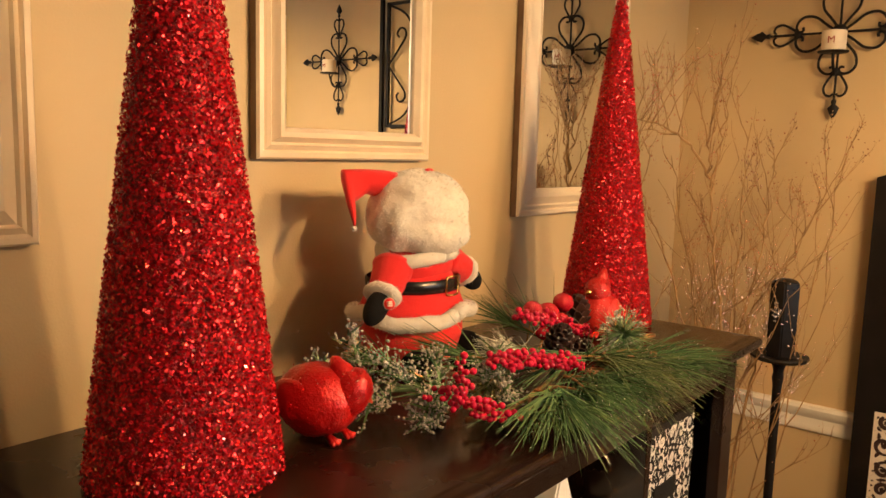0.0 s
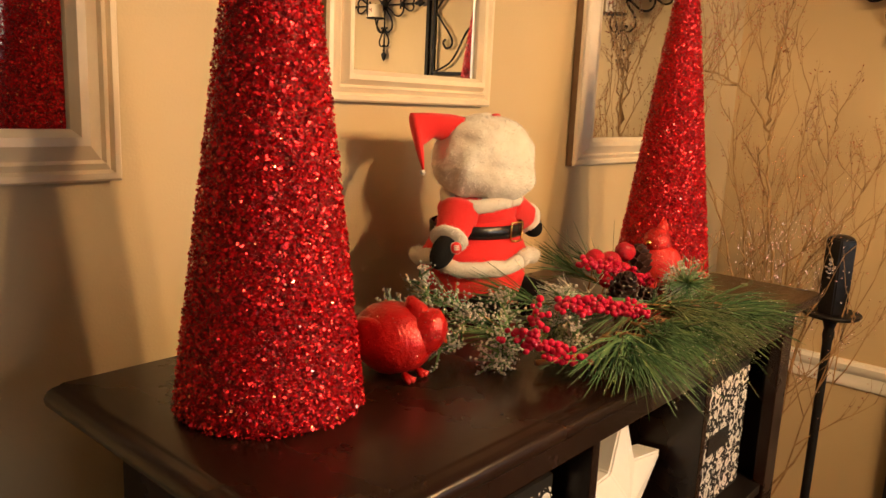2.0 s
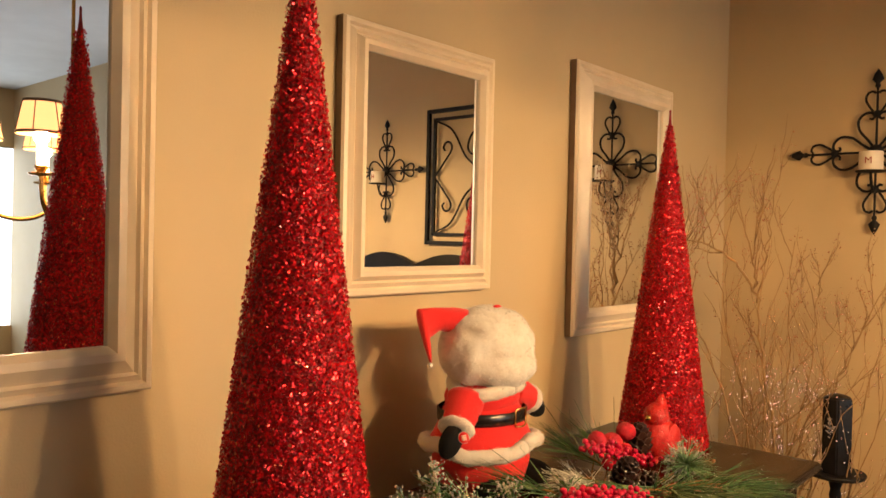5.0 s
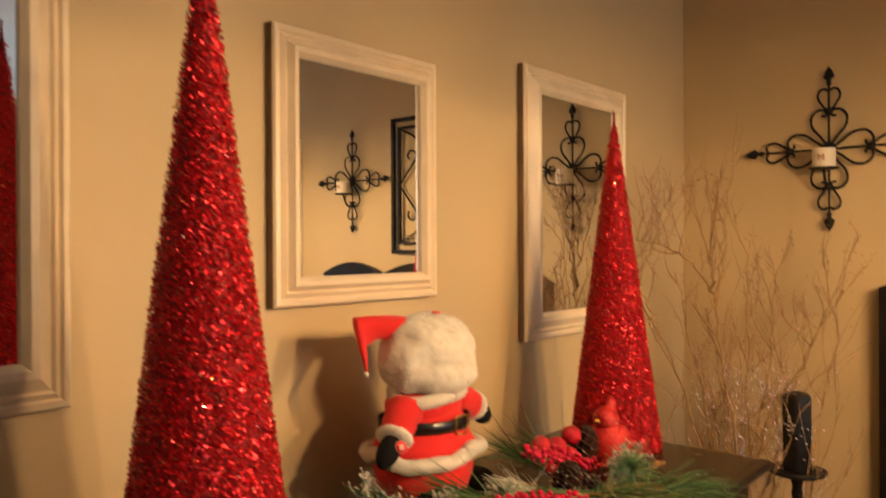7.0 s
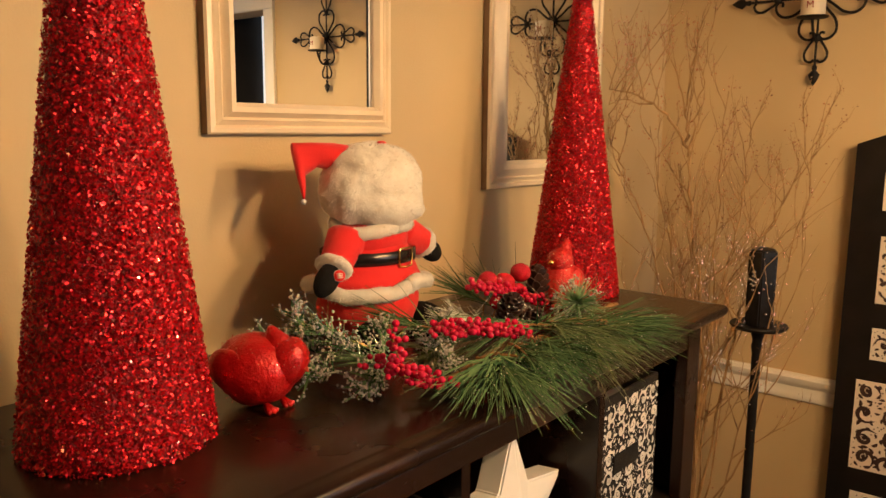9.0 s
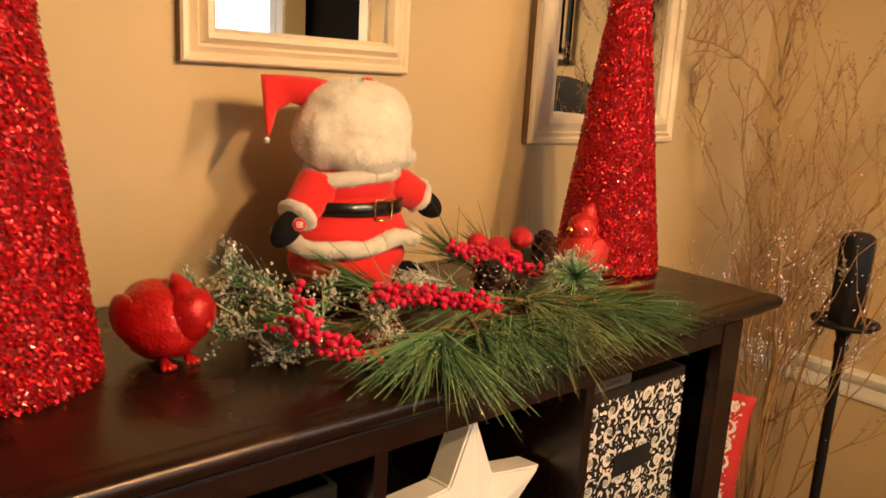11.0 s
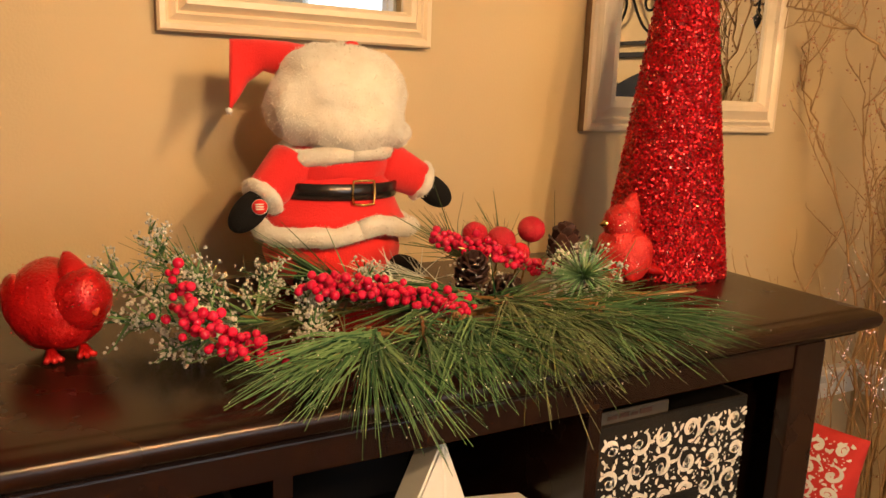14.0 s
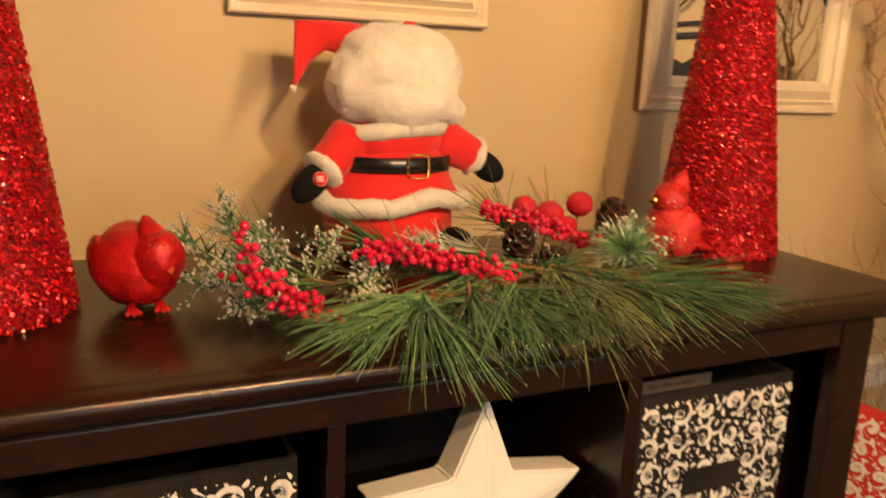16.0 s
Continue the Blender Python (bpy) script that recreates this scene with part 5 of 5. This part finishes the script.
spray((-0.554, 0.871, Z + 0.030), (-0.539, 0.817, Z + 0.034), 130, 0.080, 0.40, 0.08, NEEDLE_DRY, sparkle=0.4)
spray((-0.584, 1.033, Z + 0.045), (-0.652, 1.042, Z + 0.060), 150, 0.095, 0.30, 0.02)
spray((-0.599, 1.077, Z + 0.050), (-0.659, 1.113, Z + 0.065), 80, 0.090, 0.36, -0.05)
spray((-0.577, 0.979, Z + 0.040), (-0.599, 0.961, Z + 0.044), 130, 0.060, 0.55, 0.05, FROST, 0.0009, 0.5)
spray((-0.562, 0.943, Z + 0.040), (-0.584, 0.915, Z + 0.048), 110, 0.055, 0.55, 0.05, FROST, 0.0009, 0.5)
spray((-0.539, 0.807, Z + 0.024), (-0.577, 0.744, Z + 0.030), 100, 0.075, 0.40, 0.06)
spray((-0.599, 0.780, Z + 0.030), (-0.637, 0.722, Z + 0.060), 90, 0.070, 0.40, 0.0)
# tufts that fan from a brown node over the front edge
tuft((-0.455, 0.835, Z + 0.036), [(-0.462, 0.700, Z + 0.012), (-0.415, 0.732, Z + 0.008), (-0.396, 0.790, Z - 0.006), (-0.380, 0.842, Z - 0.020), (-0.372, 0.884, Z - 0.026)], 165, NEEDLE)
tuft((-0.455, 0.928, Z + 0.040), [(-0.405, 0.860, Z + 0.010), (-0.385, 0.900, Z - 0.002), (-0.378, 0.975, Z - 0.002), (-0.405, 1.020, Z + 0.030)], 70, NEEDLE)
tuft((-0.447, 1.021, Z + 0.042), [(-0.395, 0.945, Z + 0.010), (-0.376, 0.990, Z + 0.002), (-0.374, 1.048, Z + 0.006), (-0.400, 1.100, Z + 0.025)], 115, NEEDLE_OLIVE)
tuft((-0.436, 1.075, Z + 0.036), [(-0.365, 1.050, Z + 0.002), (-0.356, 1.115, Z + 0.012), (-0.360, 1.175, Z + 0.016), (-0.426, 1.262, Z + 0.016)], 120, NEEDLE)
tuft((-0.500, 0.960, Z + 0.046), [(-0.620, 0.900, Z + 0.040), (-0.560, 0.850, Z + 0.020), (-0.470, 0.870, Z + 0.020)], 90, NEEDLE)
tuft((-0.470, 0.985, Z + 0.046), [(-0.400, 0.930, Z + 0.030), (-0.385, 1.000, Z + 0.030), (-0.420, 1.080, Z + 0.036)], 90, NEEDLE_OLIVE)
# short round rosette
ROSETTE = material("light_needle", (0.07, 0.20, 0.08), 0.3, second=(0.24, 0.36, 0.18), island=1)
spray((-0.500, 1.108, Z + 0.056), (-0.494, 1.105, Z + 0.061), 420, 0.047, 1.6, 0.02, ROSETTE, 0.0010, 0.4)
for a in range(12):
    q = Vector((-0.505 + 0.012 * math.cos(a * 0.523), 1.110 + 0.046 * math.cos(a * 0.523), Z + 0.052 + 0.040 * math.sin(a * 0.523)))
    iced_sprig((-0.506, 1.110, Z + 0.052), q, 3, 0.012)
# extra sprays that fill the right half
spray((-0.500, 1.020, Z + 0.040), (-0.440, 1.060, Z + 0.034), 150, 0.075, 0.42, 0.20)
spray((-0.490, 1.080, Z + 0.034), (-0.420, 1.150, Z + 0.032), 150, 0.085, 0.26, 0.10)
spray((-0.480, 0.900, Z + 0.040), (-0.440, 0.880, Z + 0.036), 140, 0.075, 0.45, 0.22)
spray((-0.520, 1.060, Z + 0.036), (-0.500, 1.150, Z + 0.034), 110, 0.080, 0.30, 0.10, NEEDLE_DRY)
# ice-crusted sprigs at the left end
for s, e, n, w in (
    ((-0.644, 0.722, Z + 0.02), (-0.661, 0.690, Z + 0.098), 24, 0.030),
    ((-0.644, 0.709, Z + 0.02), (-0.670, 0.655, Z + 0.055), 18, 0.034),
    ((-0.599, 0.709, Z + 0.02), (-0.595, 0.655, Z + 0.030), 18, 0.034),
    ((-0.584, 0.745, Z + 0.02), (-0.629, 0.727, Z + 0.060), 20, 0.036),
    ((-0.569, 0.763, Z + 0.02), (-0.610, 0.797, Z + 0.058), 20, 0.036),
    ((-0.554, 0.745, Z + 0.02), (-0.539, 0.683, Z + 0.018), 16, 0.032),
    ((-0.539, 0.745, Z + 0.02), (-0.554, 0.719, Z + 0.040), 18, 0.034),
    ((-0.524, 0.825, Z + 0.02), (-0.502, 0.797, Z + 0.035), 18, 0.032),
    ((-0.532, 0.807, Z + 0.02), (-0.546, 0.816, Z + 0.045), 16, 0.032),
    ((-0.554, 0.879, Z + 0.03), (-0.577, 0.888, Z + 0.055), 14, 0.030),
):
    iced_sprig(s, e, n, w)
# berry clusters
berries([(-0.486, 0.676, Z + 0.108), (-0.487, 0.684, Z + 0.085), (-0.487, 0.692, Z + 0.066)], 14, 0.005, 0.0040)
berries([(-0.505, 0.695, Z + 0.050), (-0.490, 0.715, Z + 0.036), (-0.478, 0.755, Z + 0.018)], 78, 0.0095, 0.0041)
berries([(-0.522, 0.817, Z + 0.064), (-0.508, 0.880, Z + 0.054), (-0.492, 0.955, Z + 0.038)], 150, 0.0090, 0.0041)
berries([(-0.592, 0.985, Z + 0.084), (-0.575, 1.040, Z + 0.068), (-0.555, 1.102, Z + 0.048)], 110, 0.0088, 0.0041)
for q, r in (((-0.615, 1.045, Z + 0.086), 0.0150), ((-0.605, 1.075, Z + 0.078), 0.0175), ((-0.602, 1.116, Z + 0.090), 0.0165), ((-0.590, 1.092, Z + 0.066), 0.0120), ((-0.580, 1.020, Z + 0.060), 0.0120)):
    bm = bmesh.new()
    blob(bm, scaled(*q, r, r, r * 0.97), 3, 0, 0.0006, 200)
    ball = part("sugared_ball", bm, BALL, garland, "large sugared red ball")
    bm = bmesh.new()
    tube(bm, smooth_line([q, (q[0] - 0.005, q[1] - 0.005, Z + 0.03), (q[0], q[1] - 0.02, Z + 0.012)], 4), 0.0012, 6)
    part("wire_stem", bm, TWIG, ball)
pine_cone((-0.596, 1.160, Z + 0.062), (-0.3, 0.4, 0.8), 0.052, 0.024, False)
pine_cone((-0.545, 0.995, Z + 0.056), (0.5, -0.2, 0.8), 0.048, 0.022, True)
pine_cone((-0.530, 1.020, Z + 0.040), (0.7, 0.3, 0.5), 0.042, 0.019, True)
bm = bmesh.new()
tube(bm, smooth_line([(-0.509, 0.726, Z + 0.016), (-0.486, 0.780, Z + 0.020), (-0.509, 0.915, Z + 0.022), (-0.532, 1.050, Z + 0.022), (-0.546, 1.185, Z + 0.016), (-0.545, 1.271, Z + 0.010), (-0.534, 1.313, Z + 0.012), (-0.543, 1.334, Z + 0.010), (-0.554, 1.321, Z + 0.007)], 8), 0.0038, 8, 0, 0.0026)
part("main_twig", bm, TWIG, garland, "golden brown twig with a curled end", smooth=True)
for a, b in (((-0.663, 1.199, Z + 0.05), (-0.668, 1.202, Z + 0.125)), ((-0.652, 1.050, Z + 0.07), (-0.681, 1.069, Z + 0.125))):
    bm = bmesh.new()
    tube(bm, smooth_line([(-0.607, 1.104, Z + 0.04), a, b], 5), 0.0008, 5, 0, 0.0003)
    part("stray_needle", bm, NEEDLE_DRY, garland)
